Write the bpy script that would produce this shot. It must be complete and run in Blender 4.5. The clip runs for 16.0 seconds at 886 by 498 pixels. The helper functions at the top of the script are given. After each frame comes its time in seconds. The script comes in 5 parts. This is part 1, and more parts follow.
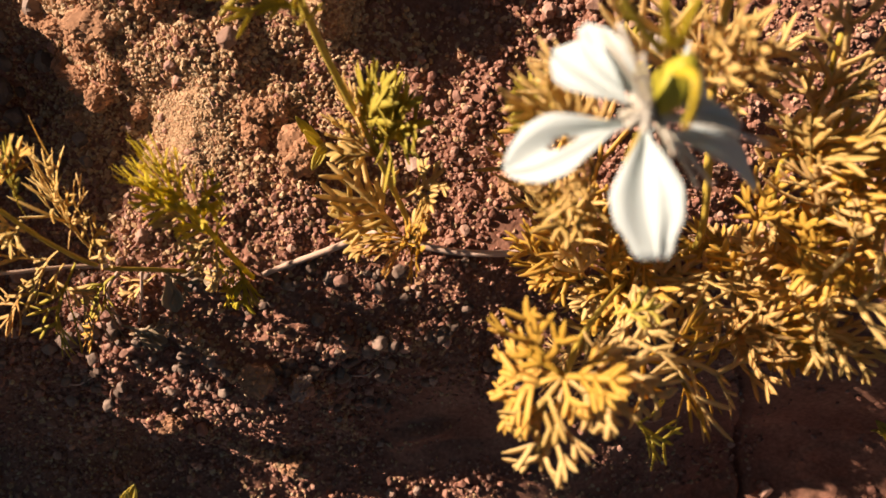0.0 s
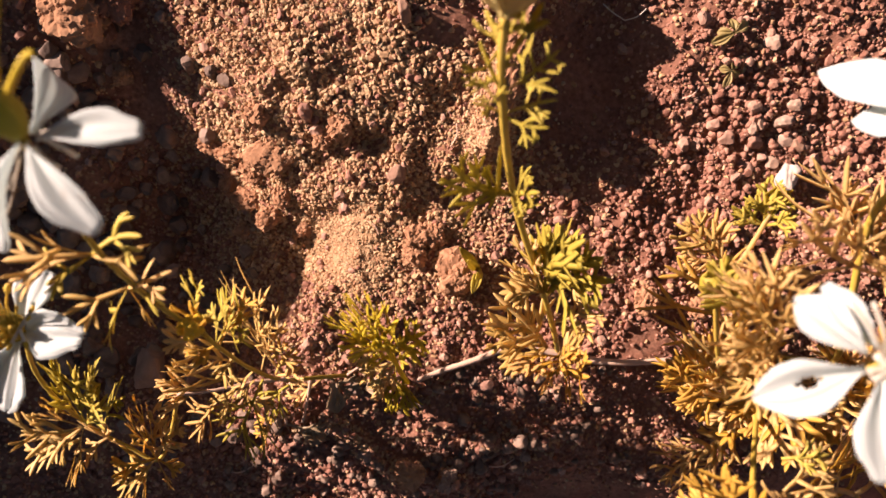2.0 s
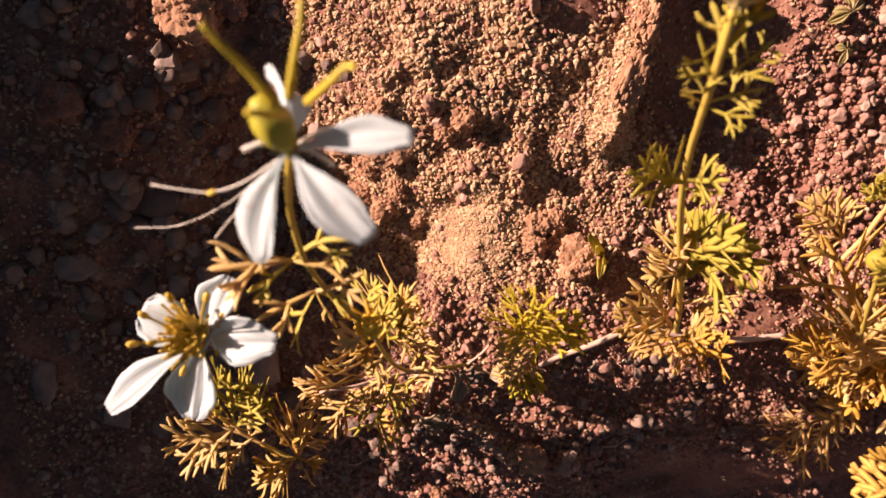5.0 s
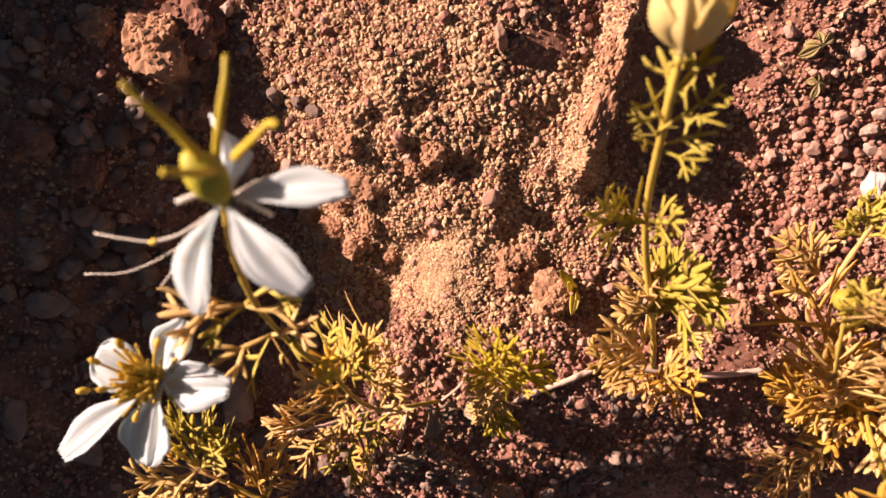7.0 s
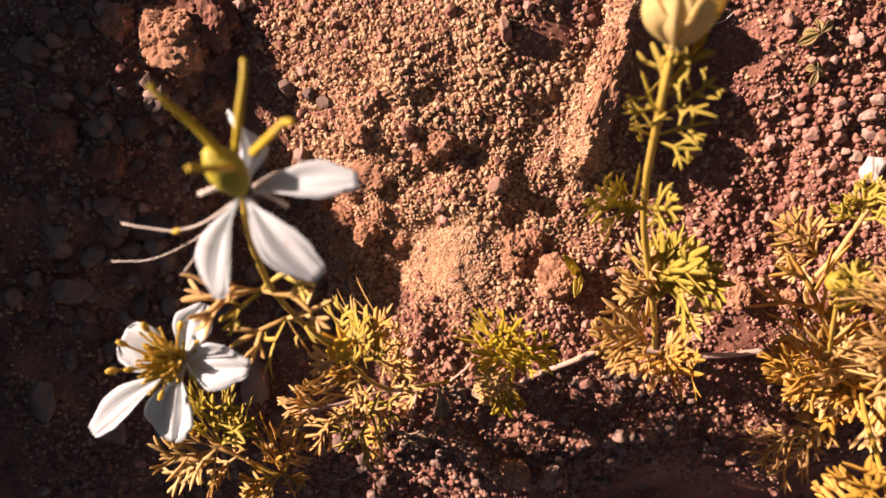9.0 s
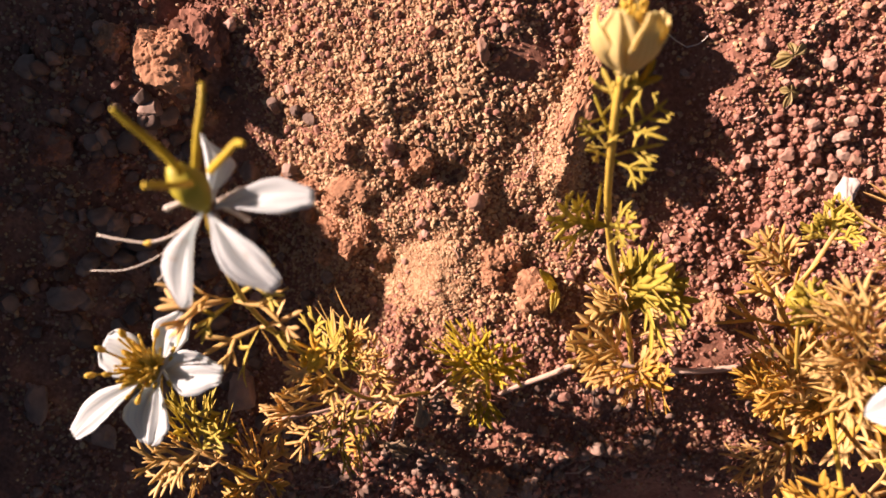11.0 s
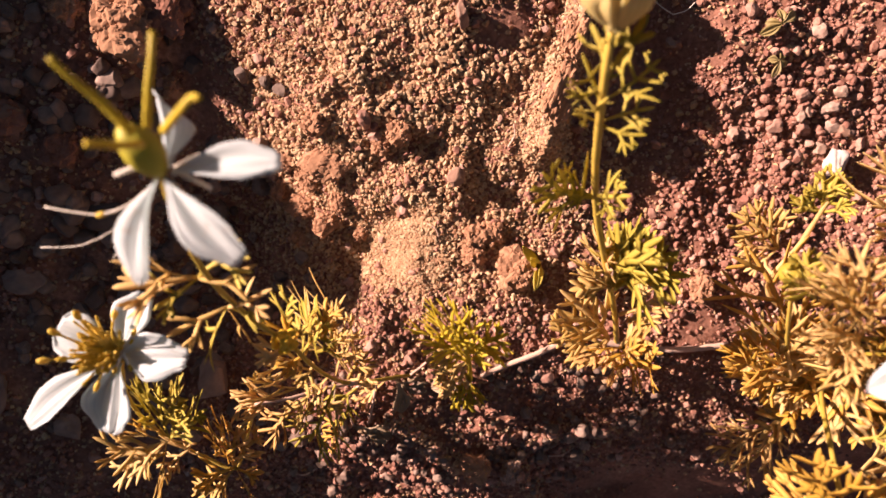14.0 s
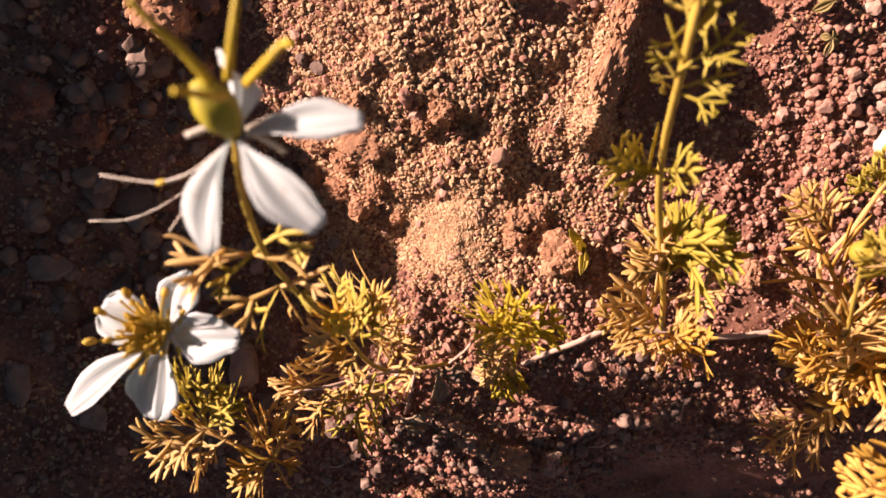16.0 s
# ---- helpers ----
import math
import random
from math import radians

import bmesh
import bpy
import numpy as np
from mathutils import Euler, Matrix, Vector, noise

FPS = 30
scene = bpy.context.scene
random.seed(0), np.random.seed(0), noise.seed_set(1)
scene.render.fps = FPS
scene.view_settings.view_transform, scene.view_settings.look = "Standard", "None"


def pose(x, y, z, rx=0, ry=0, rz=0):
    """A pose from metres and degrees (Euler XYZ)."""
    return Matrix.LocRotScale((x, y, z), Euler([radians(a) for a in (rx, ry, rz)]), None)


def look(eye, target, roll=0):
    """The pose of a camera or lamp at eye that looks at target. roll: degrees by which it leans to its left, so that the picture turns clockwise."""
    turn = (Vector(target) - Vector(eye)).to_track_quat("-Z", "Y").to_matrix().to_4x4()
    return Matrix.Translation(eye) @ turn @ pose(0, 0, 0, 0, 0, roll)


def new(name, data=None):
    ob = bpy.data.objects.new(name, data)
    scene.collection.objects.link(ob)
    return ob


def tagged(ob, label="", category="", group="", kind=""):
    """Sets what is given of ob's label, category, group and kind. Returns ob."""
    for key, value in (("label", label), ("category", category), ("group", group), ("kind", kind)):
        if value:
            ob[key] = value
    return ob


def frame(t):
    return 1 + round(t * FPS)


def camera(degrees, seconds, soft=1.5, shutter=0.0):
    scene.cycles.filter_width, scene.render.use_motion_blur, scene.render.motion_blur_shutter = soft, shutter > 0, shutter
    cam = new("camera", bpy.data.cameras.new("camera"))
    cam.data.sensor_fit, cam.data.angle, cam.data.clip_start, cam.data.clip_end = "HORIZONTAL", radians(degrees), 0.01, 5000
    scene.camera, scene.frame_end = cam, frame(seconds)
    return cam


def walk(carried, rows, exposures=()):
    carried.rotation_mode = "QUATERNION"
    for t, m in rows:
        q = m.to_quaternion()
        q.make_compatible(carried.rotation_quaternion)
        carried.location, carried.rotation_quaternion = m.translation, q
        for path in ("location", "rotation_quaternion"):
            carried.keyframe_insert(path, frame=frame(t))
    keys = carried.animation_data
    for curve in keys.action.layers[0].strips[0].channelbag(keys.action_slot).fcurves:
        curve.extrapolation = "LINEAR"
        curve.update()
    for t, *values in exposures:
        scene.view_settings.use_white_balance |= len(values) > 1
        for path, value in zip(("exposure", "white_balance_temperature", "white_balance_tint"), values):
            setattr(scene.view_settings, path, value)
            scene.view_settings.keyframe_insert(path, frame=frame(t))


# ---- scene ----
cam = camera(65.4, 16.0, soft=1.6)
cam.data.dof.use_dof, cam.data.dof.focus_distance, cam.data.dof.aperture_fstop = True, 0.149, 20.0
METRES, EYE, TILT, LEAN, TURN = 0.18, 0.1404, -90.0, 0.0, 0.0
ROWS = [
    (0.0, 0.0, 0.0, 0.0, -0.0, 0.0, -0.0),
    (0.5, -0.0254, -0.0473, 0.0193, 0.31, 0.83, -0.89),
    (1.0, -0.029, -0.0702, 0.0774, 0.87, 1.16, -0.46),
    (1.5, -0.0594, -0.0616, 0.1324, 0.45, 1.05, -0.44),
    (2.0, -0.1622, -0.0797, 0.1409, 1.15, -0.02, -0.24),
    (2.5, -0.2598, -0.0943, 0.1278, 0.76, -0.16, -0.81),
    (3.0, -0.3145, -0.1099, 0.135, 0.65, -0.72, 0.39),
    (5.5, -0.3433, -0.0724, 0.1576, -0.89, -2.13, 2.05),
    (6.0, -0.3327, -0.0643, 0.1209, -0.39, -2.45, 1.85),
    (6.5, -0.3087, -0.0775, 0.1209, 0.16, -1.23, 2.1),
    (7.0, -0.3012, -0.0778, 0.1745, -0.35, -0.13, 2.27),
    (7.5, -0.3013, -0.0723, 0.1511, 0.07, -1.59, 2.4),
    (8.0, -0.2961, -0.0686, 0.147, 0.17, -1.46, 2.44),
    (8.5, -0.3044, -0.0812, 0.1763, -0.19, -0.54, 2.27),
    (9.0, -0.2967, -0.1071, 0.1762, 0.57, -1.37, 2.64),
    (11.5, -0.2506, -0.1298, 0.1762, 1.72, -0.14, 1.76),
    (12.0, -0.2649, -0.1052, 0.183, 1.11, -1.11, 1.6),
    (12.5, -0.2434, -0.0893, 0.1721, 1.3, -0.71, 1.32),
    (13.0, -0.2691, -0.0894, 0.169, 0.71, -1.21, 1.5),
    (13.5, -0.2702, -0.0926, 0.1575, -0.23, -1.55, 2.18),
    (14.0, -0.2557, -0.0936, 0.1649, -0.1, -1.5, 2.37),
    (14.5, -0.2746, -0.0899, 0.1592, 0.37, -0.69, 2.18),
    (15.0, -0.2876, -0.0714, 0.1439, 0.16, -1.61, 2.45),
    (15.5, -0.292, -0.0743, 0.1559, 0.06, -1.26, 2.59),
    (16.0, -0.3137, -0.0672, 0.1462, -0.51, -1.48, 2.41),
]
EXPOSURES = [(0.0, 1.29, 6500, 4), (1.2, 1.5, 6500, 14), (3.0, 1.42, 6500, 18), (6.0, 1.43, 6500, 22), (7.0, 1.5, 6500, 21), (9.0, 1.39, 6500, 24), (11.5, 1.53, 6500, 23), (12.5, 1.57, 6500, 23), (15.0, 1.48, 6500, 23), (16.0, 1.5, 6500, 23)]
walk(cam, [(t, pose(0, 0, EYE, TILT, LEAN, TURN) @ pose(METRES * x, METRES * y, METRES * z, 90 + pitch, roll, yaw)) for t, x, y, z, yaw, pitch, roll in ROWS], EXPOSURES)

# ---- light: low evening sun and a dim clear sky ----
ELEVATION, AZIMUTH = 24.0, -66.5
world = bpy.data.worlds.new("evening_sky")
scene.world = world
world.use_nodes = True
wn = world.node_tree.nodes
sky = wn.new("ShaderNodeTexSky")
sky.sky_type, sky.sun_disc = "NISHITA", False
sky.sun_elevation, sky.sun_rotation = radians(ELEVATION), radians(AZIMUTH % 360)
world.node_tree.links.new(sky.outputs[0], wn["Background"].inputs[0])
wn["Background"].inputs[1].default_value = 0.0165
sun = bpy.data.lights.new("sun", "SUN")
sun.energy, sun.angle, sun.color = 5.7, radians(0.6), (1.0, 0.775, 0.65)
SUN_WAY = Vector((math.sin(radians(AZIMUTH)) * math.cos(radians(ELEVATION)), math.cos(radians(AZIMUTH)) * math.cos(radians(ELEVATION)), math.sin(radians(ELEVATION))))
new("sun", sun).matrix_world = look(SUN_WAY, (0, 0, 0))


# ---- materials ----
def material(name, roughness=0.9, specular=0.2):
    mat = bpy.data.materials.new(name)
    mat.use_nodes = True
    nodes, links = mat.node_tree.nodes, mat.node_tree.links
    shader = nodes["Principled BSDF"]
    shader.inputs["Roughness"].default_value = roughness
    shader.inputs["Specular IOR Level"].default_value = specular
    return mat, nodes, links, shader


def noise_node(nodes, links, scale, detail=4.0, coords="Object", rough=0.6):
    tc, n = nodes.new("ShaderNodeTexCoord"), nodes.new("ShaderNodeTexNoise")
    n.inputs["Scale"].default_value, n.inputs["Detail"].default_value, n.inputs["Roughness"].default_value = scale, detail, rough
    links.new(tc.outputs[coords], n.inputs["Vector"])
    return n


def ramp(nodes, links, source, *stops):
    r = nodes.new("ShaderNodeValToRGB")
    while len(r.color_ramp.elements) < len(stops):
        r.color_ramp.elements.new(0.5)
    for e, (at, col) in zip(r.color_ramp.elements, stops):
        e.position, e.color = at, (*col, 1)
    links.new(source, r.inputs[0])
    return r


def mixed(nodes, links, a, b, factor, mode="MIX"):
    m = nodes.new("ShaderNodeMix")
    m.data_type, m.blend_type = "RGBA", mode
    for socket, value in ((m.inputs[0], factor), (m.inputs[6], a), (m.inputs[7], b)):
        if isinstance(value, (int, float)):
            socket.default_value = value
        elif isinstance(value, tuple):
            socket.default_value = (*value, 1)
        else:
            links.new(value, socket)
    return m.outputs[2]


def bumped(nodes, links, shader, height, depth, strength=0.6):
    b = nodes.new("ShaderNodeBump")
    b.inputs["Distance"].default_value, b.inputs["Strength"].default_value = depth, strength
    links.new(height, b.inputs["Height"])
    links.new(b.outputs[0], shader.inputs["Normal"])


def soil_material(name, dark, mid, pale, relief):
    mat, n, l, sh = material(name, 0.95, 0.12)
    patch, fine = noise_node(n, l, 60, 5), noise_node(n, l, 900, 5)
    tone = ramp(n, l, patch.outputs[0], (0.3, dark), (0.52, mid), (0.75, pale))
    speck = ramp(n, l, fine.outputs[0], (0.3, (0.62, 0.58, 0.55)), (0.7, (1.2, 1.18, 1.15)))
    l.new(mixed(n, l, tone.outputs[0], speck.outputs[0], 1.0, "MULTIPLY"), sh.inputs["Base Color"])
    bumped(n, l, sh, fine.outputs[0], relief)
    return mat


def grain_material(name, *stops):
    mat, n, l, sh = material(name, 0.78, 0.28)
    geo, fine = n.new("ShaderNodeNewGeometry"), noise_node(n, l, 1400, 4)
    tone = ramp(n, l, geo.outputs["Random Per Island"], *stops)
    speck = ramp(n, l, fine.outputs[0], (0.3, (0.72, 0.68, 0.66)), (0.7, (1.12, 1.1, 1.08)))
    l.new(mixed(n, l, tone.outputs[0], speck.outputs[0], 1.0, "MULTIPLY"), sh.inputs["Base Color"])
    bumped(n, l, sh, fine.outputs[0], 0.0002)
    return mat


def stone_material(name, *stops):
    mat, n, l, sh = material(name, 0.75, 0.3)
    info, fine = n.new("ShaderNodeObjectInfo"), noise_node(n, l, 1100, 5)
    tone = ramp(n, l, info.outputs["Random"], *stops)
    speck = ramp(n, l, fine.outputs[0], (0.3, (0.7, 0.66, 0.64)), (0.7, (1.12, 1.1, 1.08)))
    l.new(mixed(n, l, tone.outputs[0], speck.outputs[0], 1.0, "MULTIPLY"), sh.inputs["Base Color"])
    bumped(n, l, sh, fine.outputs[0], 0.0004)
    return mat


def leaf_material(name, low, high, glow=0.35, rough=0.5):
    mat, n, l, sh = material(name, rough, 0.3)
    info, streak = n.new("ShaderNodeObjectInfo"), noise_node(n, l, 260, 4)
    add = n.new("ShaderNodeMath")
    add.operation = "MULTIPLY_ADD"
    add.inputs[1].default_value = 0.5
    l.new(info.outputs["Random"], add.inputs[0])
    half = n.new("ShaderNodeMath")
    half.operation = "MULTIPLY"
    half.inputs[1].default_value = 0.55
    l.new(streak.outputs[0], half.inputs[0])
    l.new(half.outputs[0], add.inputs[2])
    tone = ramp(n, l, add.outputs[0], (0.2, low), (0.75, high))
    l.new(tone.outputs[0], sh.inputs["Base Color"])
    through_light = n.new("ShaderNodeBsdfTranslucent")
    l.new(tone.outputs[0], through_light.inputs[0])
    mix = n.new("ShaderNodeMixShader")
    mix.inputs[0].default_value = glow
    l.new(sh.outputs[0], mix.inputs[1])
    l.new(through_light.outputs[0], mix.inputs[2])
    l.new(mix.outputs[0], n["Material Output"].inputs[0])
    hair = noise_node(n, l, 2600, 3)
    bumped(n, l, sh, hair.outputs[0], 0.00012, 0.5)
    return mat


def petal_material(name, base, vein, stained=0.0):
    mat, n, l, sh = material(name, 0.55, 0.25)
    wave = n.new("ShaderNodeTexWave")
    uv = n.new("ShaderNodeUVMap")
    uv.uv_map = "UVMap"
    wave.bands_direction = "X"
    wave.inputs["Scale"].default_value, wave.inputs["Distortion"].default_value, wave.inputs["Detail"].default_value = 3.2, 1.6, 3.0
    l.new(uv.outputs[0], wave.inputs["Vector"])
    lines = ramp(n, l, wave.outputs[0], (0.0, vein), (0.3, base))
    col = lines.outputs[0]
    blot = noise_node(n, l, 240, 4)
    spots = ramp(n, l, blot.outputs[0], (0.58, (0, 0, 0)), (0.72, (stained, stained, stained)))
    col = mixed(n, l, col, (0.42, 0.26, 0.12), spots.outputs[0])
    l.new(col, sh.inputs["Base Color"])
    behind = n.new("ShaderNodeBsdfTranslucent")
    l.new(col, behind.inputs[0])
    mix = n.new("ShaderNodeMixShader")
    mix.inputs[0].default_value = 0.5
    l.new(sh.outputs[0], mix.inputs[1])
    l.new(behind.outputs[0], mix.inputs[2])
    l.new(mix.outputs[0], n["Material Output"].inputs[0])
    bumped(n, l, sh, wave.outputs[0], 0.00006, 0.3)
    return mat


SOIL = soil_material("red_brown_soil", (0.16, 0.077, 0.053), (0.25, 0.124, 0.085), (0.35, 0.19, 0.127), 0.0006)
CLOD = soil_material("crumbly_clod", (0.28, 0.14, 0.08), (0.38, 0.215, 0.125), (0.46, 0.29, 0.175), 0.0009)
GRAIN = grain_material("soil_grains", (0.0, (0.2, 0.09, 0.062)), (0.45, (0.285, 0.14, 0.097)), (0.85, (0.345, 0.188, 0.133)), (1.0, (0.39, 0.25, 0.188)))
SAND = grain_material("fine_soil_crumbs", (0.0, (0.33, 0.178, 0.098)), (0.5, (0.425, 0.277, 0.15)), (1.0, (0.485, 0.36, 0.215)))
STONE = stone_material("reddish_pebbles", (0.0, (0.24, 0.12, 0.085)), (0.4, (0.32, 0.185, 0.135)), (0.75, (0.37, 0.23, 0.17)), (1.0, (0.4, 0.29, 0.225)))
# the pebbles' own grey-brown, set darker to put the hollow's shade into it
DULL = stone_material("shade_darkened_grey_brown_pebbles", (0.0, (0.12, 0.08, 0.058)), (0.5, (0.19, 0.13, 0.097)), (1.0, (0.28, 0.2, 0.15)))
WHITISH = stone_material("whitish_stone", (0.0, (0.5, 0.43, 0.38)), (1.0, (0.56, 0.49, 0.43)))
PALE = stone_material("pale_pebbles", (0.0, (0.31, 0.185, 0.125)), (1.0, (0.37, 0.26, 0.195)))
GREEN = leaf_material("yellow_green_leaf", (0.46, 0.375, 0.045), (0.66, 0.54, 0.115), 0.5)
YOUNG = leaf_material("bright_young_leaf", (0.55, 0.45, 0.035), (0.78, 0.64, 0.08), 0.6)
GOLD = leaf_material("golden_leaf", (0.61, 0.42, 0.11), (0.8, 0.585, 0.25), 0.5)
RUST = leaf_material("withering_reddish_leaf", (0.64, 0.4, 0.12), (0.8, 0.56, 0.23), 0.5)
AMBER = leaf_material("amber_leaf", (0.6, 0.37, 0.045), (0.79, 0.51, 0.12), 0.5)
WAN = leaf_material("wan_seedling_leaf", (0.3, 0.23, 0.08), (0.44, 0.34, 0.15), 0.35)
BLOOM = leaf_material("bright_yellow_bud", (0.7, 0.45, 0.03), (0.85, 0.6, 0.06), 0.4)
GREY = leaf_material("dull_cotyledon", (0.24, 0.17, 0.1), (0.34, 0.25, 0.15), 0.25)
STEM = leaf_material("olive_stem", (0.36, 0.26, 0.03), (0.48, 0.34, 0.06), 0.1)
STRAW = leaf_material("dry_pinkish_stalk", (0.44, 0.29, 0.21), (0.55, 0.39, 0.29), 0.05, 0.7)
CAPSULE = leaf_material("green_seed_capsule", (0.2, 0.2, 0.015), (0.38, 0.33, 0.03), 0.15)
STYLE = leaf_material("yellow_style", (0.4, 0.31, 0.02), (0.55, 0.4, 0.03), 0.2)
STAMEN = leaf_material("golden_stamens", (0.5, 0.34, 0.03), (0.76, 0.56, 0.1), 0.35)
FILAMENT = leaf_material("pale_filament", (0.5, 0.45, 0.35), (0.7, 0.65, 0.55), 0.3)
PETAL = petal_material("white_petal", (0.68, 0.735, 0.715), (0.6, 0.665, 0.665))
OLD_PETAL = petal_material("fading_white_petal", (0.68, 0.735, 0.715), (0.57, 0.64, 0.645), 0.5)
BUD = petal_material("cream_yellow_bud_petal", (0.78, 0.67, 0.3), (0.72, 0.6, 0.24))


# ---- geometry helpers; plans in millimetres ----
MM = 0.001


def lattice(ix, iy, seed):
    h = (ix * 374761393 + iy * 668265263 + seed * 974634777) & 0xFFFFFFFF
    h = ((h ^ (h >> 13)) * 1274126177) & 0xFFFFFFFF
    return ((h ^ (h >> 16)) & 0xFFFF) / 65535.0


def value_noise(x, y, size, seed):
    """Smooth noise between -1 and 1 with cells of the given size."""
    c, s = math.cos(0.7 + 1.1 * seed), math.sin(0.7 + 1.1 * seed)
    x, y = np.asarray(x, float) / size, np.asarray(y, float) / size
    x, y = c * x - s * y, s * x + c * y
    ix, iy = np.floor(x).astype(np.int64), np.floor(y).astype(np.int64)
    fx, fy = x - ix, y - iy
    fx, fy = fx * fx * (3 - 2 * fx), fy * fy * (3 - 2 * fy)
    a, b = lattice(ix, iy, seed), lattice(ix + 1, iy, seed)
    c, d = lattice(ix, iy + 1, seed), lattice(ix + 1, iy + 1, seed)
    return 2 * ((a * (1 - fx) + b * fx) * (1 - fy) + (c * (1 - fx) + d * fx) * fy) - 1


def dome(x, y, cx, cy, sx, sy):
    return np.exp(-(((x - cx) / sx) ** 2) - (((y - cy) / sy) ** 2))


def groove(x, y, points, width):
    """1 along a broken line, falling to 0 at the width."""
    near = np.full(np.shape(x), 1e9)
    for (ax, ay), (bx, by) in zip(points, points[1:]):
        u = np.clip(((x - ax) * (bx - ax) + (y - ay) * (by - ay)) / ((bx - ax) ** 2 + (by - ay) ** 2), 0, 1)
        near = np.minimum(near, np.hypot(x - ax - u * (bx - ax), y - ay - u * (by - ay)))
    return np.clip(1 - near / width, 0, 1)


# smooth crusted patches: middle and half widths
CRUSTS = [(-3, 62, 13, 17), (-31, 72, 6, 5), (72, -44, 38, 16), (5, -47, 26, 12), (-103, 66, 7, 16), (14, 3, 6, 5)]
# mounds and hollows: middle, half widths, height
MOUNDS = [(-45, 72, 28, 22, 9.1), (-72, 56, 12, 10, 3.9), (-24, 58, 6, 12, 3), (-28, 24, 14, 10, 0.8), (-122, 80, 12, 10, 1.5), (-40, -25, 25, 12, 1.5), (-44, 44, 9, 9, 2),
          (-25, 0, 22, 5, 1.5), (-46, -40, 13, 11, 3.5), (-43, -7, 10, 6, 3), (7, -9, 16, 9, 4.5), (18, 62, 9, 10, 3.2), (-11, 84, 5, 9, 6), (-60, -9, 8, 6, 2),
          (2, -24, 18, 9, 2.5)]
HOLLOWS = [(-95, 36, 20, 24, -13.7), (-125, 15, 30, 25, -9.5), (4, 60, 17, 15, -8), (-104, 70, 8, 18, -5.5), (91, -60, 40, 34, -21.5), (40, 40, 25, 20, -3.1), (-64, 27, 7, 8, -3),
           (13, -19, 25, 12, -6.5), (2, -40, 28, 14, -5), (-98, 36, 17, 18, -7.5), (-69, 22, 8, 9, -6), (10, -68, 48, 17, -9), (100, -74, 34, 20, -9), (3, 80, 14, 10, -4),
           (-110, 62, 9, 8, -3.5)]
# small dark pits between the clods of the mound
PITS = [(-48, 49, 5.5, 3, -3.5), (-59, 44.5, 3.5, 2.5, -2.2), (-57, 33.5, 4, 3, -2.4), (-66, 58, 4, 3, -2), (-38, 34, 3.5, 3, -2), (-36, 47, 4, 3, -1.8), (-52, 63, 5, 3, -2),
        (-70, 66, 4, 3, -1.8), (-43, 56, 3, 3, -1.6)]
CRACK = [(70.1, -26.6), (83.0, -45.1), (85.7, -58.0), (89.0, -69.6), (88.1, -80.8)]
# low crumbly ridges in the shaded hollow
RIDGES = [[(-59.0, -16.7), (-44.6, -28.2), (-29.7, -31.6)], [(-75.4, -37.0), (-64.2, -42.1), (-53.1, -47.5), (-35.8, -57.0)], [(-28.6, -32.5), (-22.1, -45.7)], [(-24.3, -22.4), (-6.9, -20.3)], [(-12.0, -49.9), (-0.6, -46.5)]]
LEDGE = [(-12.0, 82.0), (-15.0, 73.0), (-20.5, 57.0), (-23.0, 47.0)]
SMALL_CRACK = [(4.0, -28.3), (10.3, -31.9), (16.5, -34.4), (24.8, -34.0)]


def crust(x, y):
    return np.clip(sum(dome(x, y, *c) for c in CRUSTS) * 1.5, 0, 1)


def sandy(x, y):
    """Where the mound is smooth fine sand."""
    return np.clip(1.4 * dome(x, y, -55, 26, 6.0, 6.5), 0, 1)


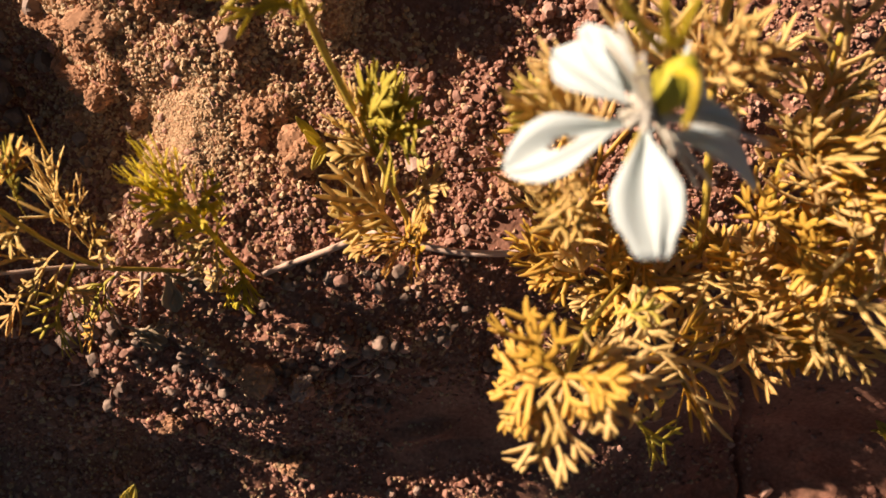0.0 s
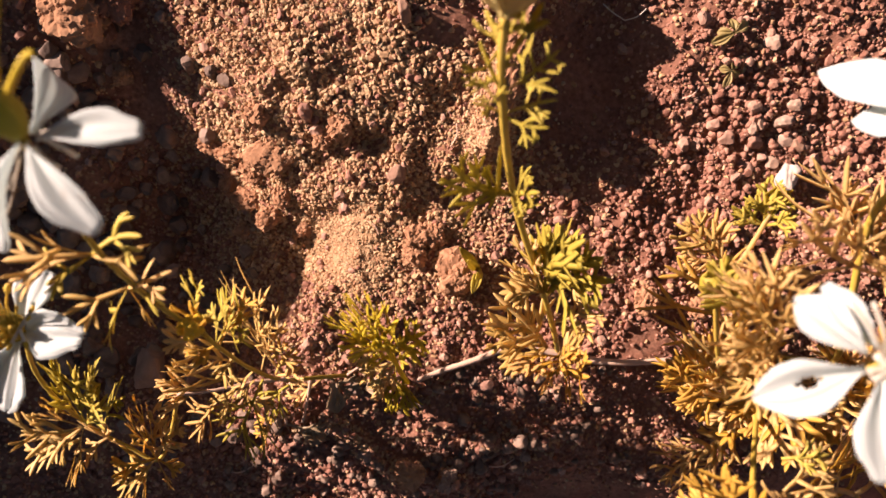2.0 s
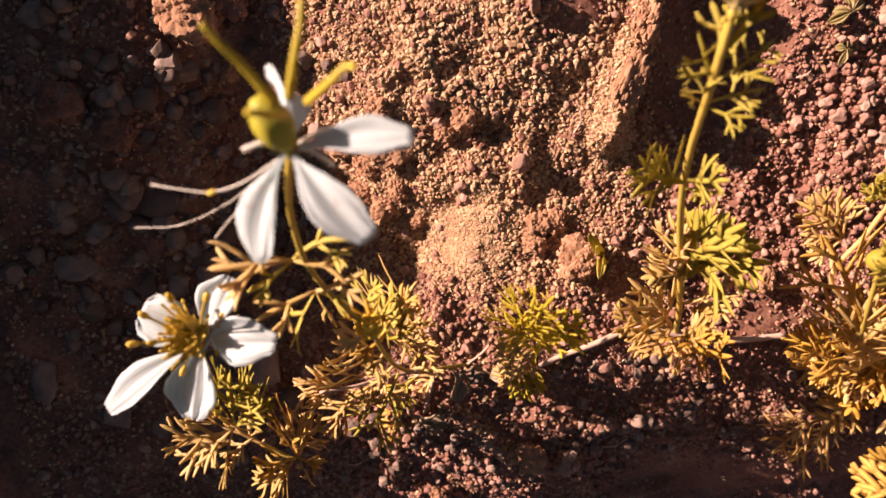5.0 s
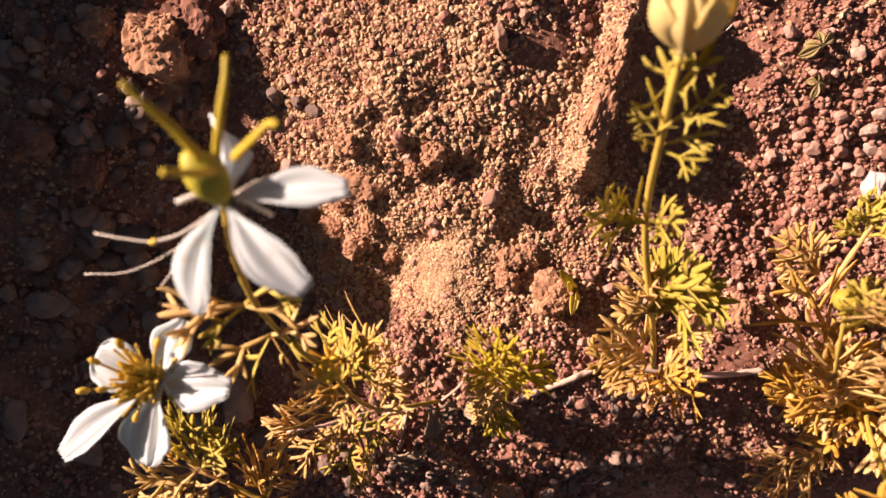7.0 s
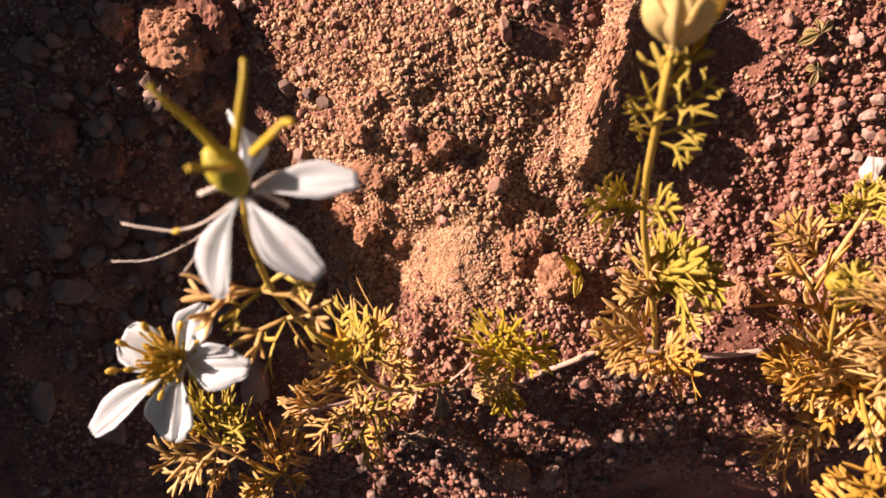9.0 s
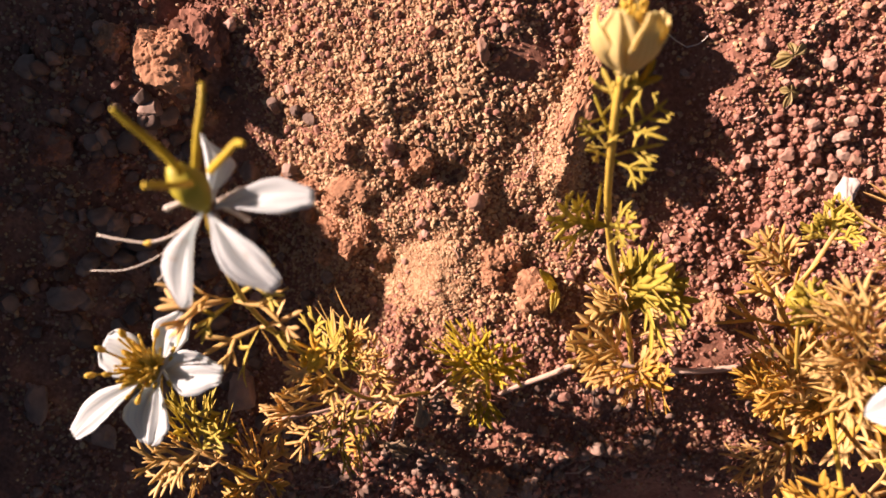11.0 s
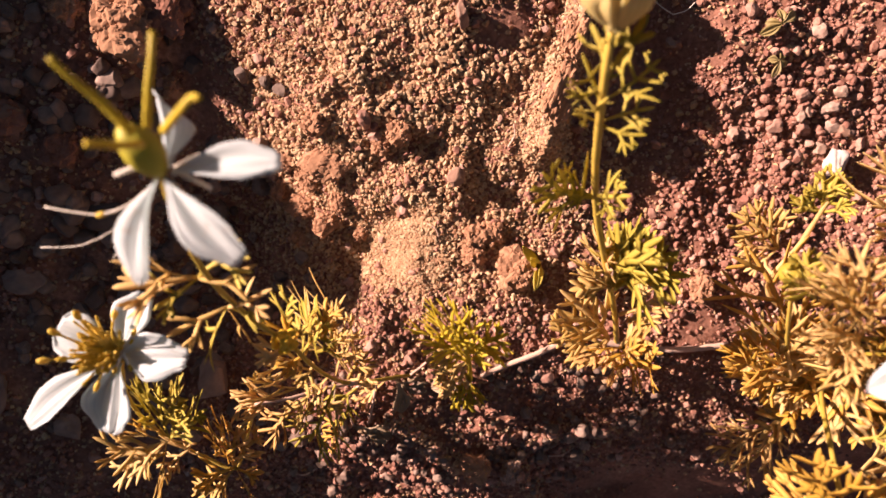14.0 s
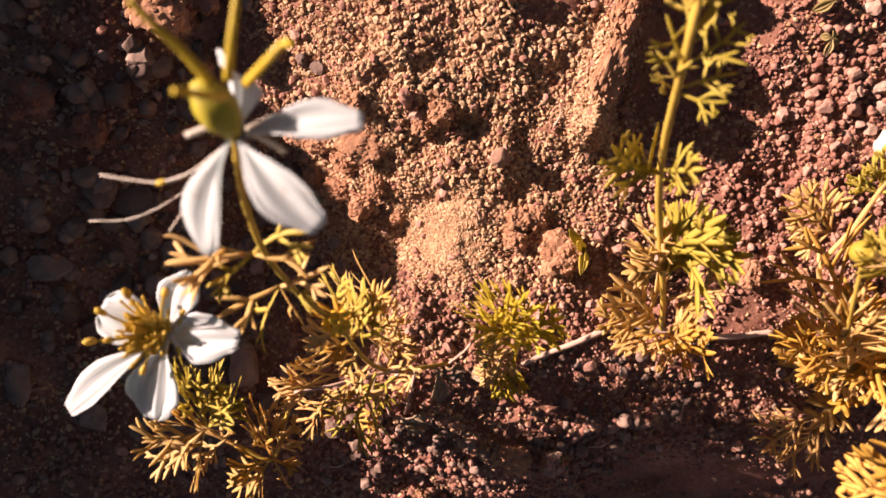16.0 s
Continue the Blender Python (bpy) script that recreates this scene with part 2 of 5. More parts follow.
def height(x, y):
    """Height of the soil in mm at a place in mm."""
    x, y = np.asarray(x, float), np.asarray(y, float)
    z = -9.0 + 0.2 * 160 * np.tanh(y / 160)
    z = z + sum(h * dome(x, y, cx, cy, sx, sy) for cx, cy, sx, sy, h in MOUNDS + HOLLOWS + PITS)
    z = z - 0.0125 * np.clip(-14 - y, 0, 36) ** 2 * np.exp(-((x / 210) ** 4)) * np.exp(-np.clip((-60 - y) / 90, 0, 9) ** 2)
    # unseen cloddy rise added beyond the hollow, its crest shaped to shade it
    rise = np.clip((-168 - x) / 45, 0, 1)
    shade_bank = 48.5 + 10.5 * np.clip((y - 44) / 16, 0, 1) - 28.5 * np.clip((y - 76) / 26, 0, 1) + 9 * np.clip((y - 105) / 14, 0, 1) + 4 * value_noise(x, y, 28, 5) + 2.5 * value_noise(x, y, 11, 6)
    z = z + shade_bank * rise * rise * (3 - 2 * rise) * np.exp(-np.clip((-260 - x) / 90, 0, 9) ** 2 - np.clip((abs(y - 40) - 150) / 80, 0, 9) ** 2)
    # open ground further off: broad swells; near by, crumbs of all sizes
    away = np.maximum(np.clip(abs(x + 50) - 175, 0, None), np.clip(abs(y - 18) - 105, 0, None))
    far = np.clip(away / 120, 0, 1)
    z = z + far * (14 * value_noise(x, y, 170, 7) + 5 * value_noise(x, y, 60, 8)) * np.exp(-away / 320) + np.clip(away / 4000, 0, 1) * 90 * value_noise(x, y, 9000, 9)
    near = np.exp(-((away / 60) ** 2))
    rough = (1 - 0.8 * crust(x, y)) * near * (1 - 0.45 * dome(x, y, -55, 55, 32, 34)) * (1 - 0.2 * sandy(x, y))
    z = z + rough * (1.5 * value_noise(x, y, 13, 1) + 0.9 * value_noise(x + 31, y, 5.5, 2) + 0.55 * value_noise(x, y + 17, 2.6, 3))
    z = z + (0.12 * near + 0.25 * rough) * value_noise(x, y, 1.3, 4)
    z = z + sum(3.6 * groove(x, y, r, 3.8) for r in RIDGES) * (1 + 0.5 * value_noise(x, y, 3.3, 12))
    z = z + 5.2 * groove(x, y, LEDGE, 4.6) ** 0.8 * (1 + 0.32 * value_noise(x, y, 3.6, 13))
    z = z - 5 * groove(x, y, CRACK, 1.3) - 1.2 * groove(x, y, SMALL_CRACK, 0.7)
    return z


def ground_z(x, y):
    return float(height(np.array([x]), np.array([y]))[0])


class Shape:
    """Collects the vertices (mm) and faces of one mesh."""

    def __init__(self):
        self.verts, self.faces, self.uvs = [], [], None

    def tube(self, points, radii, sides=6, flat=1.0, up=(0, 0, 1), closed=True):
        points, up = [Vector(p) for p in points], Vector(up)
        start, count = len(self.verts), len(points)
        for i, p in enumerate(points):
            way = (points[min(i + 1, count - 1)] - points[max(i - 1, 0)]).normalized()
            side = way.cross(up)
            if side.length < 1e-4:
                side = way.cross(Vector((0.3, 1, 0.2)))
            side.normalize()
            top = side.cross(way)
            for k in range(sides):
                a = 2 * math.pi * k / sides
                self.verts.append(p + side * (math.cos(a) * radii[i]) + top * (math.sin(a) * radii[i] * flat))
        for i in range(count - 1):
            for k in range(sides):
                a, b = start + i * sides + k, start + i * sides + (k + 1) % sides
                self.faces.append((a, b, b + sides, a + sides))
        if closed:
            self.faces.append(tuple(range(start + sides - 1, start - 1, -1)))
            self.faces.append(tuple(range(start + (count - 1) * sides, start + count * sides)))

    def ball(self, middle, radii, turn=None, rows=6, cols=8):
        start, turn = len(self.verts), turn or Matrix.Identity(3)
        middle = Vector(middle)
        for i in range(rows + 1):
            th = math.pi * i / rows
            for k in range(cols):
                ph = 2 * math.pi * k / cols
                self.verts.append(middle + turn @ Vector((radii[0] * math.sin(th) * math.cos(ph), radii[1] * math.sin(th) * math.sin(ph), radii[2] * math.cos(th))))
        for i in range(rows):
            for k in range(cols):
                a, b = start + i * cols + k, start + i * cols + (k + 1) % cols
                self.faces.append((a, a + cols, b + cols, b))


def curve(points, steps=6):
    """A smooth line through the points (Catmull-Rom)."""
    pts = [Vector(p) for p in points]
    pts = [2 * pts[0] - pts[1]] + pts + [2 * pts[-1] - pts[-2]]
    out = []
    for a, b, c, d in zip(pts, pts[1:], pts[2:], pts[3:]):
        for i in range(steps):
            t = i / steps
            out.append(0.5 * (2 * b + (c - a) * t + (2 * a - 5 * b + 4 * c - d) * t * t + (3 * b - a - 3 * c + d) * t**3))
    return out + [pts[-2]]


ORIGIN = {}


def thing(name, base, label, category, group=""):
    ob = new(name)
    ob.empty_display_size = 0.005
    ob.location = Vector(base) * MM
    ORIGIN[ob.name] = Vector(base)
    return tagged(ob, label, category, group)


def part(name, shape, mat, parent, label=""):
    base = ORIGIN[parent.name]
    me = bpy.data.meshes.new(name)
    me.from_pydata([(Vector(v) - base) * MM for v in shape.verts], [], shape.faces, False)
    if shape.uvs:
        layer = me.uv_layers.new(name="UVMap")
        layer.data.foreach_set("uv", [c for loop in me.loops for c in shape.uvs[loop.vertex_index]])
    me.materials.append(mat)
    ob = new(name, me)
    ob.parent = parent
    ORIGIN[ob.name] = base
    return tagged(ob, label)


rnd = random.Random(7)


def blade(shape, points, halves, up, fold=0.22, thick=0.12):
    """A thin flat strip with a groove along its middle, through the points."""
    points, up, start, count = [Vector(p) for p in points], Vector(up), len(shape.verts), len(points)
    for i, p in enumerate(points):
        way = (points[min(i + 1, count - 1)] - points[max(i - 1, 0)]).normalized()
        side = way.cross(up).normalized()
        top, w = side.cross(way), halves[i]
        shape.verts += [p + side * w + top * (fold * w), p + top * (thick * w), p - side * w + top * (fold * w), p - top * (2 * thick * w)]
    for i in range(count - 1):
        for k in range(4):
            a, b = start + 4 * i + k, start + 4 * i + (k + 1) % 4
            shape.faces.append((a, b, b + 4, a + 4))
    shape.faces += [tuple(range(start + 3, start - 1, -1)), tuple(range(start + 4 * count - 4, start + 4 * count))]


def lobe(shape, a, b, width, up, bend):
    """A flat strap-shaped lobe, narrower at its foot, with a short blunt point."""
    a, b = Vector(a), Vector(b)
    up = (Vector(up) + Vector((rnd.uniform(-0.4, 0.4), rnd.uniform(-0.4, 0.4), 0))).normalized()
    blade(shape, [a.lerp(b, u) + bend * (4 * u * (1 - u)) for u in (0, 0.3, 0.6, 0.8, 0.93, 1)], [width * k for k in (0.44, 0.45, 0.47, 0.42, 0.24, 0.04)], up, rnd.uniform(0.1, 0.4))


def leaf(plant, base, tip, pairs=3, mat=None, width=1.0, up=None, spread=1.0, name="leaf", label=""):
    """A feathery leaf from base to tip: a flat rib with pairs of strap-shaped lobes, the lower ones forked."""
    base, tip = Vector(base), Vector(tip)
    along = tip - base
    size, way = along.length, along.normalized()
    up = Vector(up or (rnd.uniform(-1.6, -0.1), rnd.uniform(-0.2, 0.5), 1)).normalized()
    side = way.cross(up).normalized()
    up = side.cross(way)
    shape = Shape()
    bow = up * size * rnd.uniform(-0.02, 0.14) + side * size * rnd.uniform(-0.12, 0.12)
    slim = plant.name.startswith("trailing")
    w = width * (0.95 if slim else 1.1)
    at_rib = (0.48,) if pairs < 2 else (0.36, 0.64) if size < 9 else (0.28, 0.5, 0.72)
    marks = (0, 0.2, 0.4, 0.6, 0.78, 0.9, 0.97, 1)
    blade(shape, [base + along * u + bow * math.sin(math.pi * u) for u in marks], [w * k for k in (0.32, 0.36, 0.46, 0.46, 0.48, 0.44, 0.24, 0.04)], up)
    for u in at_rib:
        for sign in (-1, 1):
            v = u + rnd.uniform(-0.07, 0.09)
            at = base + along * v + bow * math.sin(math.pi * v)
            reach = size * ((0.9 if slim else 0.78) - 0.58 * v) * rnd.uniform(0.75, 1.1)
            angle = radians(rnd.uniform(30, 52)) * spread
            out = (way * math.cos(angle) + side * sign * math.sin(angle) + up * rnd.uniform(-0.15, 0.3)).normalized()
            curl = side * sign * reach * rnd.uniform(-0.08, 0.14) + up * reach * rnd.uniform(-0.05, 0.12)
            lobe(shape, at, at + out * reach, w * rnd.uniform(0.8, 1.0), up, curl)
            across = up.cross(out).normalized()
            for s2, u2 in ((1, rnd.uniform(0.3, 0.45)), (-1, rnd.uniform(0.4, 0.58))):
                if reach > 2.8 * w and rnd.random() < (0.5 if slim else 0.72):
                    start = at + out * reach * u2 + curl * (4 * u2 * (1 - u2))
                    fork = (out + across * s2 * rnd.uniform(0.45, 0.8) + up * rnd.uniform(-0.1, 0.2)).normalized()
                    lobe(shape, start, start + fork * reach * rnd.uniform(0.42, 0.6), w * rnd.uniform(0.7, 0.9), up, Vector())
    return part(name, shape, mat or GOLD, plant, label)


def stem(plant, points, r0, r1, mat=None, name="stem", label=""):
    """A slightly knobbly stalk through the points, with its radius at both ends."""
    pts = curve(points, 7)
    shape = Shape()
    radii = [(r0 + (r1 - r0) * i / (len(pts) - 1)) * (1 + 0.06 * math.sin(i * 2.1)) for i in range(len(pts))]
    shape.tube(pts, radii, 8, 1.0, (0.2, 0.1, 1))
    return part(name, shape, mat or STEM, plant, label)


def petal(flower, base, tip, up, width, mat=None, cup=0.25, bend=0.12, claw=0.16, label="", blunt=0.12, shadow_hole=None):
    """A pointed oval petal on a narrow claw, with thickness."""
    base, tip, up = Vector(base), Vector(tip), Vector(up)
    along = tip - base
    size, way = along.length, along.normalized()
    side = way.cross(up).normalized()
    up = side.cross(way)
    rows, cols, thick = 16, 14, 0.09
    shape = Shape()
    shape.uvs = []
    wave = rnd.uniform(0, 6)
    for layer in (1, -1):
        for i in range(rows + 1):
            u = i / rows
            w = width / 2 * max(claw * (1 - u) if u < 0.5 else blunt * 0.3, math.sin(math.pi * min(1, u * 0.985) ** 1.4) ** 0.85)
            if u > 0.6:
                w = max(w, width / 2 * blunt * 1.6 * (1 - ((u - 0.6) / 0.4) ** 4 * 0.5))
            for k in range(cols + 1):
                v = 2 * k / cols - 1
                lift = cup * width * v * v * math.sin(math.pi * min(1, u + 0.08)) + bend * size * math.sin(math.pi * u)
                lift += 0.045 * width * math.sin(5 * u + wave) * v + 0.03 * width * math.sin(13 * v + 3 * u + wave) * u * u + 0.02 * width * math.cos(9 * v + wave) * u + 0.055 * width * math.cos(7.5 * v + 0.5 * wave) * math.sin(math.pi * u) - 0.05 * width * math.exp(-40 * v * v) * math.sin(math.pi * u)
                ripple = 1 + (0.03 * math.sin(11 * u + wave) + 0.035 * u * math.sin(29 * u + 2 * wave)) * abs(v)
                shape.verts.append(base + along * u + side * (w * v * ripple) + up * (lift + layer * thick))
                shape.uvs.append((v * 0.5 + 0.5, u))
    n = (rows + 1) * (cols + 1)
    for i in range(rows):
        for k in range(cols):
            a = i * (cols + 1) + k
            # faces left out here stand in for a small cast shadow
            if shadow_hole and math.hypot((i + 0.5) / rows - shadow_hole[0], 0.5 * ((2 * k + 1) / cols - 1 - shadow_hole[1])) < shadow_hole[2]:
                continue
            shape.faces.append((a, a + 1, a + cols + 2, a + cols + 1))
            shape.faces.append((n + a, n + a + cols + 1, n + a + cols + 2, n + a + 1))
    edge = [i * (cols + 1) for i in range(rows + 1)] + [rows * (cols + 1) + k for k in range(1, cols + 1)]
    edge += [i * (cols + 1) + cols for i in range(rows - 1, -1, -1)] + list(range(cols - 1, 0, -1))
    for a, b in zip(edge, edge[1:] + edge[:1]):
        shape.faces.append((a, b, n + b, n + a))
    return part("petal", shape, mat or PETAL, flower, label)


def capsule(plant, foot, axis, length, radius, name="flower", label=""):
    """A ribbed egg-shaped seed capsule standing on the stem's end."""
    foot, axis = Vector(foot), Vector(axis).normalized()
    side = axis.cross(Vector((0.3, 0.2, 1))).normalized()
    top = side.cross(axis)
    shape = Shape()
    rows, cols = 10, 20
    for i in range(rows + 1):
        u = i / rows
        r = radius * max(0.12, math.sin(math.pi * (0.1 + 0.82 * u)) ** 0.8)
        for k in range(cols):
            a = 2 * math.pi * k / cols
            rr = r * (1 + 0.09 * math.cos(5 * a) * math.sin(math.pi * u))
            shape.verts.append(foot + axis * (length * u) + side * (rr * math.cos(a)) + top * (rr * math.sin(a)))
    for i in range(rows):
        for k in range(cols):
            a, b = i * cols + k, i * cols + (k + 1) % cols
            shape.faces.append((a, b, b + cols, a + cols))
    shape.faces.append(tuple(range(cols - 1, -1, -1)))
    shape.faces.append(tuple(range(rows * cols, (rows + 1) * cols)))
    return part(name, shape, CAPSULE, plant, label)


def style(flower, points, r=0.42):
    pts = curve(points, 6)
    shape = Shape()
    n = len(pts) - 1
    shape.tube(pts, [r * (1.25 - 0.5 * i / n + (0.1 if i > n - 3 else 0)) for i in range(n + 1)], 8, 0.85, (0.1, 0.3, 1))
    return part("style", shape, STYLE, flower)


def filament(flower, points, r=0.22, anther=0.0, name="filament"):
    pts = curve(points, 5)
    shape = Shape()
    shape.tube(pts, [r] * len(pts), 5)
    ob = part(name, shape, STAMEN if name == "stamen" else FILAMENT, flower)
    if anther:
        tip = Shape()
        tip.ball(pts[-1], (anther * 0.55, anther * 0.5, anther), None, 6, 8)
        way = (pts[-1] - pts[-2]).normalized()
        turn = way.to_track_quat("Z", "Y").to_matrix()
        tip.verts = [pts[-1] + turn @ (Vector(v) - pts[-1]) for v in tip.verts]
        part("anther", tip, STAMEN, flower)
    return ob


# ---- ground: one sheet out to the horizon ----
def spaced(lo, hi, step, far):
    inner = list(np.arange(lo, hi + step / 2, step))
    out, gap = [], step
    while not out or out[-1] < far:
        gap *= 1.12
        out.append((out[-1] if out else 0) + gap)
    return np.array([lo - d for d in reversed(out)] + inner + [inner[-1] + d for d in out])


def tri_mesh(name, verts, tris, mat, smooth):
    me = bpy.data.meshes.new(name)
    verts, tris = np.asarray(verts, np.float32), np.asarray(tris, np.int32)
    width = tris.shape[1]
    me.vertices.add(len(verts))
    me.vertices.foreach_set("co", verts.ravel())
    me.loops.add(tris.size)
    me.loops.foreach_set("vertex_index", tris.ravel())
    me.polygons.add(len(tris))
    me.polygons.foreach_set("loop_start", np.arange(0, tris.size, width, dtype=np.int32))
    me.update(calc_edges=True)
    me.materials.append(mat)
    if smooth:
        me.shade_smooth()
    else:
        me.shade_flat()
    return me


gx, gy = spaced(-215, 115, 0.88, 4e5), spaced(-80, 115, 0.88, 4e5)
mx, my = np.meshgrid(gx, gy)
mz = height(mx, my)
nx, ny = len(gx), len(gy)
ids = np.arange(nx * ny).reshape(ny, nx)
quads = np.stack([ids[:-1, :-1], ids[:-1, 1:], ids[1:, 1:], ids[1:, :-1]], -1).reshape(-1, 4)
ground = new("ground", tri_mesh("ground", np.stack([mx, my, mz], -1).reshape(-1, 3) * MM, quads, SOIL, True))
tagged(ground, "dry red-brown soil, crumbly mounds and crusted hollows", "ground", kind="structure")
ORIGIN["ground"] = Vector((0, 0, 0))


# ---- grains ----
def ico(level):
    bm = bmesh.new()
    bmesh.ops.create_icosphere(bm, subdivisions=level, radius=1.0)
    v = np.array([p.co[:] for p in bm.verts])
    f = np.array([[q.index for q in p.verts] for p in bm.faces])
    bm.free()
    return v, f


rng = np.random.default_rng(11)


def turns(n):
    q = rng.normal(size=(n, 4))
    q /= np.linalg.norm(q, axis=1)[:, None]
    w, x, y, z = q.T
    return np.stack([1 - 2 * (y * y + z * z), 2 * (x * y - z * w), 2 * (x * z + y * w), 2 * (x * y + z * w), 1 - 2 * (x * x + z * z),
                     2 * (y * z - x * w), 2 * (x * z - y * w), 2 * (y * z + x * w), 1 - 2 * (x * x + y * y)], 1).reshape(n, 3, 3)


def chipped(body, cuts, low, high):
    """Cuts flat facets into stones: body is (stones, vertices, 3) with a radius of about 1."""
    for _ in range(cuts):
        n = rng.normal(size=(len(body), 1, 3))
        n /= np.linalg.norm(n, axis=2, keepdims=True)
        over = np.maximum((body * n).sum(2) - rng.uniform(low, high, (len(body), 1)), 0)
        body = body - over[..., None] * n
    return body


def scatter(name, places, sizes, level, mat, label, rough=0.28, sink=0.2, smooth=False):
    """Irregular grains at places (x, y) with diameters, as one mesh."""
    v, f = ico(level)
    n, m = len(places), len(v)
    lumps = 1 + rng.uniform(-rough, rough, (n, m))
    axes = rng.uniform(0.72, 1.2, (n, 1, 3))
    body = (v[None] * lumps[..., None] * axes) @ turns(n)
    if level > 1:
        body = chipped(body, 7, 0.45, 0.85)
    z = height(places[:, 0], places[:, 1]) + sizes * (0.5 - sink)
    body = body * (sizes / 2)[:, None, None] + np.concatenate([places, z[:, None]], 1)[:, None]
    faces = (f[None] + (np.arange(n) * m)[:, None, None]).reshape(-1, 3)
    ob = new(name, tri_mesh(name, body.reshape(-1, 3) * MM, faces, mat, smooth))
    return tagged(ob, label, "soil", kind="stuff")


def spread(count, keep, box=(-165, 92, -68, 104)):
    """Random places in a box, kept by a chance that depends on the place."""
    p = np.stack([rng.uniform(box[0], box[1], count), rng.uniform(box[2], box[3], count)], 1)
    return p[rng.uniform(size=count) < keep(p[:, 0], p[:, 1])]


def on_mound(x, y):
    return np.clip(1.3 * (dome(x, y, -62, 64, 30, 30) + dome(x, y, -52, 32, 15, 20) + 0.8 * dome(x, y, -28, 45, 18, 26) + 0.7 * dome(x, y, -78, 38, 14, 22)), 0, 1)


def on_gravel(x, y):
    return np.clip(1.1 * (dome(x, y, 40, 52, 22, 18) + 0.7 * dome(x, y, 12, 32, 18, 14) + 0.5 * dome(x, y, -25, 85, 25, 12)), 0, 1)


bare = lambda x, y: (1 - 0.94 * crust(x, y)) * (1 - 0.75 * sandy(x, y))
clumpy = lambda x, y: np.clip(0.55 + 0.75 * value_noise(x, y, 9, 21), 0.05, 1)
fine = spread(135000, lambda x, y: (0.12 + 0.88 * np.maximum(on_mound(x, y), sum(groove(x, y, r, 4) for r in RIDGES))) * (1 - 0.94 * crust(x, y) * (1 - groove(x, y, LEDGE, 8))))
fine = np.concatenate([fine, spread(14000, lambda x, y: np.clip(1.6 * groove(x, y, LEDGE, 7), 0, 1) * np.clip(0.6 + value_noise(x, y, 5, 33), 0.1, 1), (-31, -4, 39, 90))])
fine = np.concatenate([fine, spread(60000, lambda x, y: sandy(x, y), (-72, -40, 10, 44))])
scatter("soil_crumbs", fine, (0.5 + 0.95 * rng.uniform(size=len(fine)) ** 1.7) * (1 + 0.3 * value_noise(fine[:, 0], fine[:, 1], 10, 31)) * (1 - 0.3 * sandy(fine[:, 0], fine[:, 1])), 1, SAND, "fine sunlit soil crumbs covering the mound", 0.4, 0.38)
small = spread(75000, lambda x, y: (0.8 - 0.72 * on_mound(x, y)) * bare(x, y) * (0.35 + 0.65 * clumpy(x, y)), (-110, 92, -60, 100))
scatter("soil_grit", small, 0.5 + 0.6 * rng.uniform(size=len(small)) ** 1.5, 1, GRAIN, "reddish grit between the larger soil grains", 0.35, 0.35)
medium = spread(23000, lambda x, y: (0.75 - 0.5 * on_mound(x, y)) * bare(x, y) * clumpy(x, y))
scatter("soil_grains", medium, 0.7 + 1.2 * rng.uniform(size=len(medium)) ** 1.8, 2, GRAIN, "loose reddish-brown soil grains", 0.1)
coarse = spread(11000, lambda x, y: (0.18 + 0.8 * on_gravel(x, y) + 0.35 * dome(x, y, -125, 20, 40, 50) + 0.75 * dome(x, y, -32, -24, 55, 20) + 0.9 * sum(groove(x, y, r, 5) for r in RIDGES) - 0.14 * on_mound(x, y)) * bare(x, y) * np.maximum(clumpy(x, y), on_gravel(x, y)))
scatter("gravel", coarse, 1.4 + 1.3 * rng.uniform(size=len(coarse)) ** 2, 2, GRAIN, "small angular reddish pebbles lying on the soil", 0.08)


outer = spread(9000, lambda x, y: 0.9 * ((abs(x + 40) > 130) | (abs(y - 18) > 90)), (-330, 230, -210, 250))
scatter("outlying_gravel", outer, 1.2 + 3.2 * rng.uniform(size=len(outer)) ** 3, 1, GRAIN, "scattered reddish pebbles on the soil further off", 0.3)


# ---- single stones and clods ----
def rock_mesh(name, seed, mat, level=3, lump=0.3, square=0.0, smooth=True, crumbly=False):
    v, f = ico(level)
    off = Vector((seed * 3.7, seed * 1.3, seed * 2.1))
    octaves = ((1.3, 1.0), (3.1, 0.5), (6.5, 0.3), (13, 0.14)) if crumbly else ((1.3, 1.0), (3.1, 0.45), (7, 0.2))
    r = np.array([1 + lump * sum(a * noise.noise(Vector(p) * f + off) for f, a in octaves) for p in v])
    if square:
        r = r * (1 - square * (np.abs(v).max(1) - 0.75))
        v = np.sign(v) * np.abs(v) ** (1 - square)
    body = v * r[:, None]
    if not crumbly:
        body = chipped(body[None], 6, 0.55, 0.9)[0]
    return tri_mesh(name, body * MM, f, mat, smooth)


stones = [rock_mesh("stone", s, STONE, 2, 0.4, 0.12, False) for s in range(10)]
spots = spread(1500, lambda x, y: (0.1 + 0.9 * on_gravel(x, y) + 0.25 * dome(x, y, -120, 50, 30, 60)) * bare(x, y))[:180]
for i, (x, y) in enumerate(spots):
    size = 1.0 + 0.9 * rng.uniform() ** 2
    ob = new("stone", stones[i % len(stones)])
    ob.matrix_basis = pose(x * MM, y * MM, (ground_z(x, y) + size * 0.45) * MM, *rng.uniform(0, 360, 3)) @ Matrix.Diagonal((*(size * rng.uniform(0.75, 1.2, 3)), 1))
    ob.parent = ground


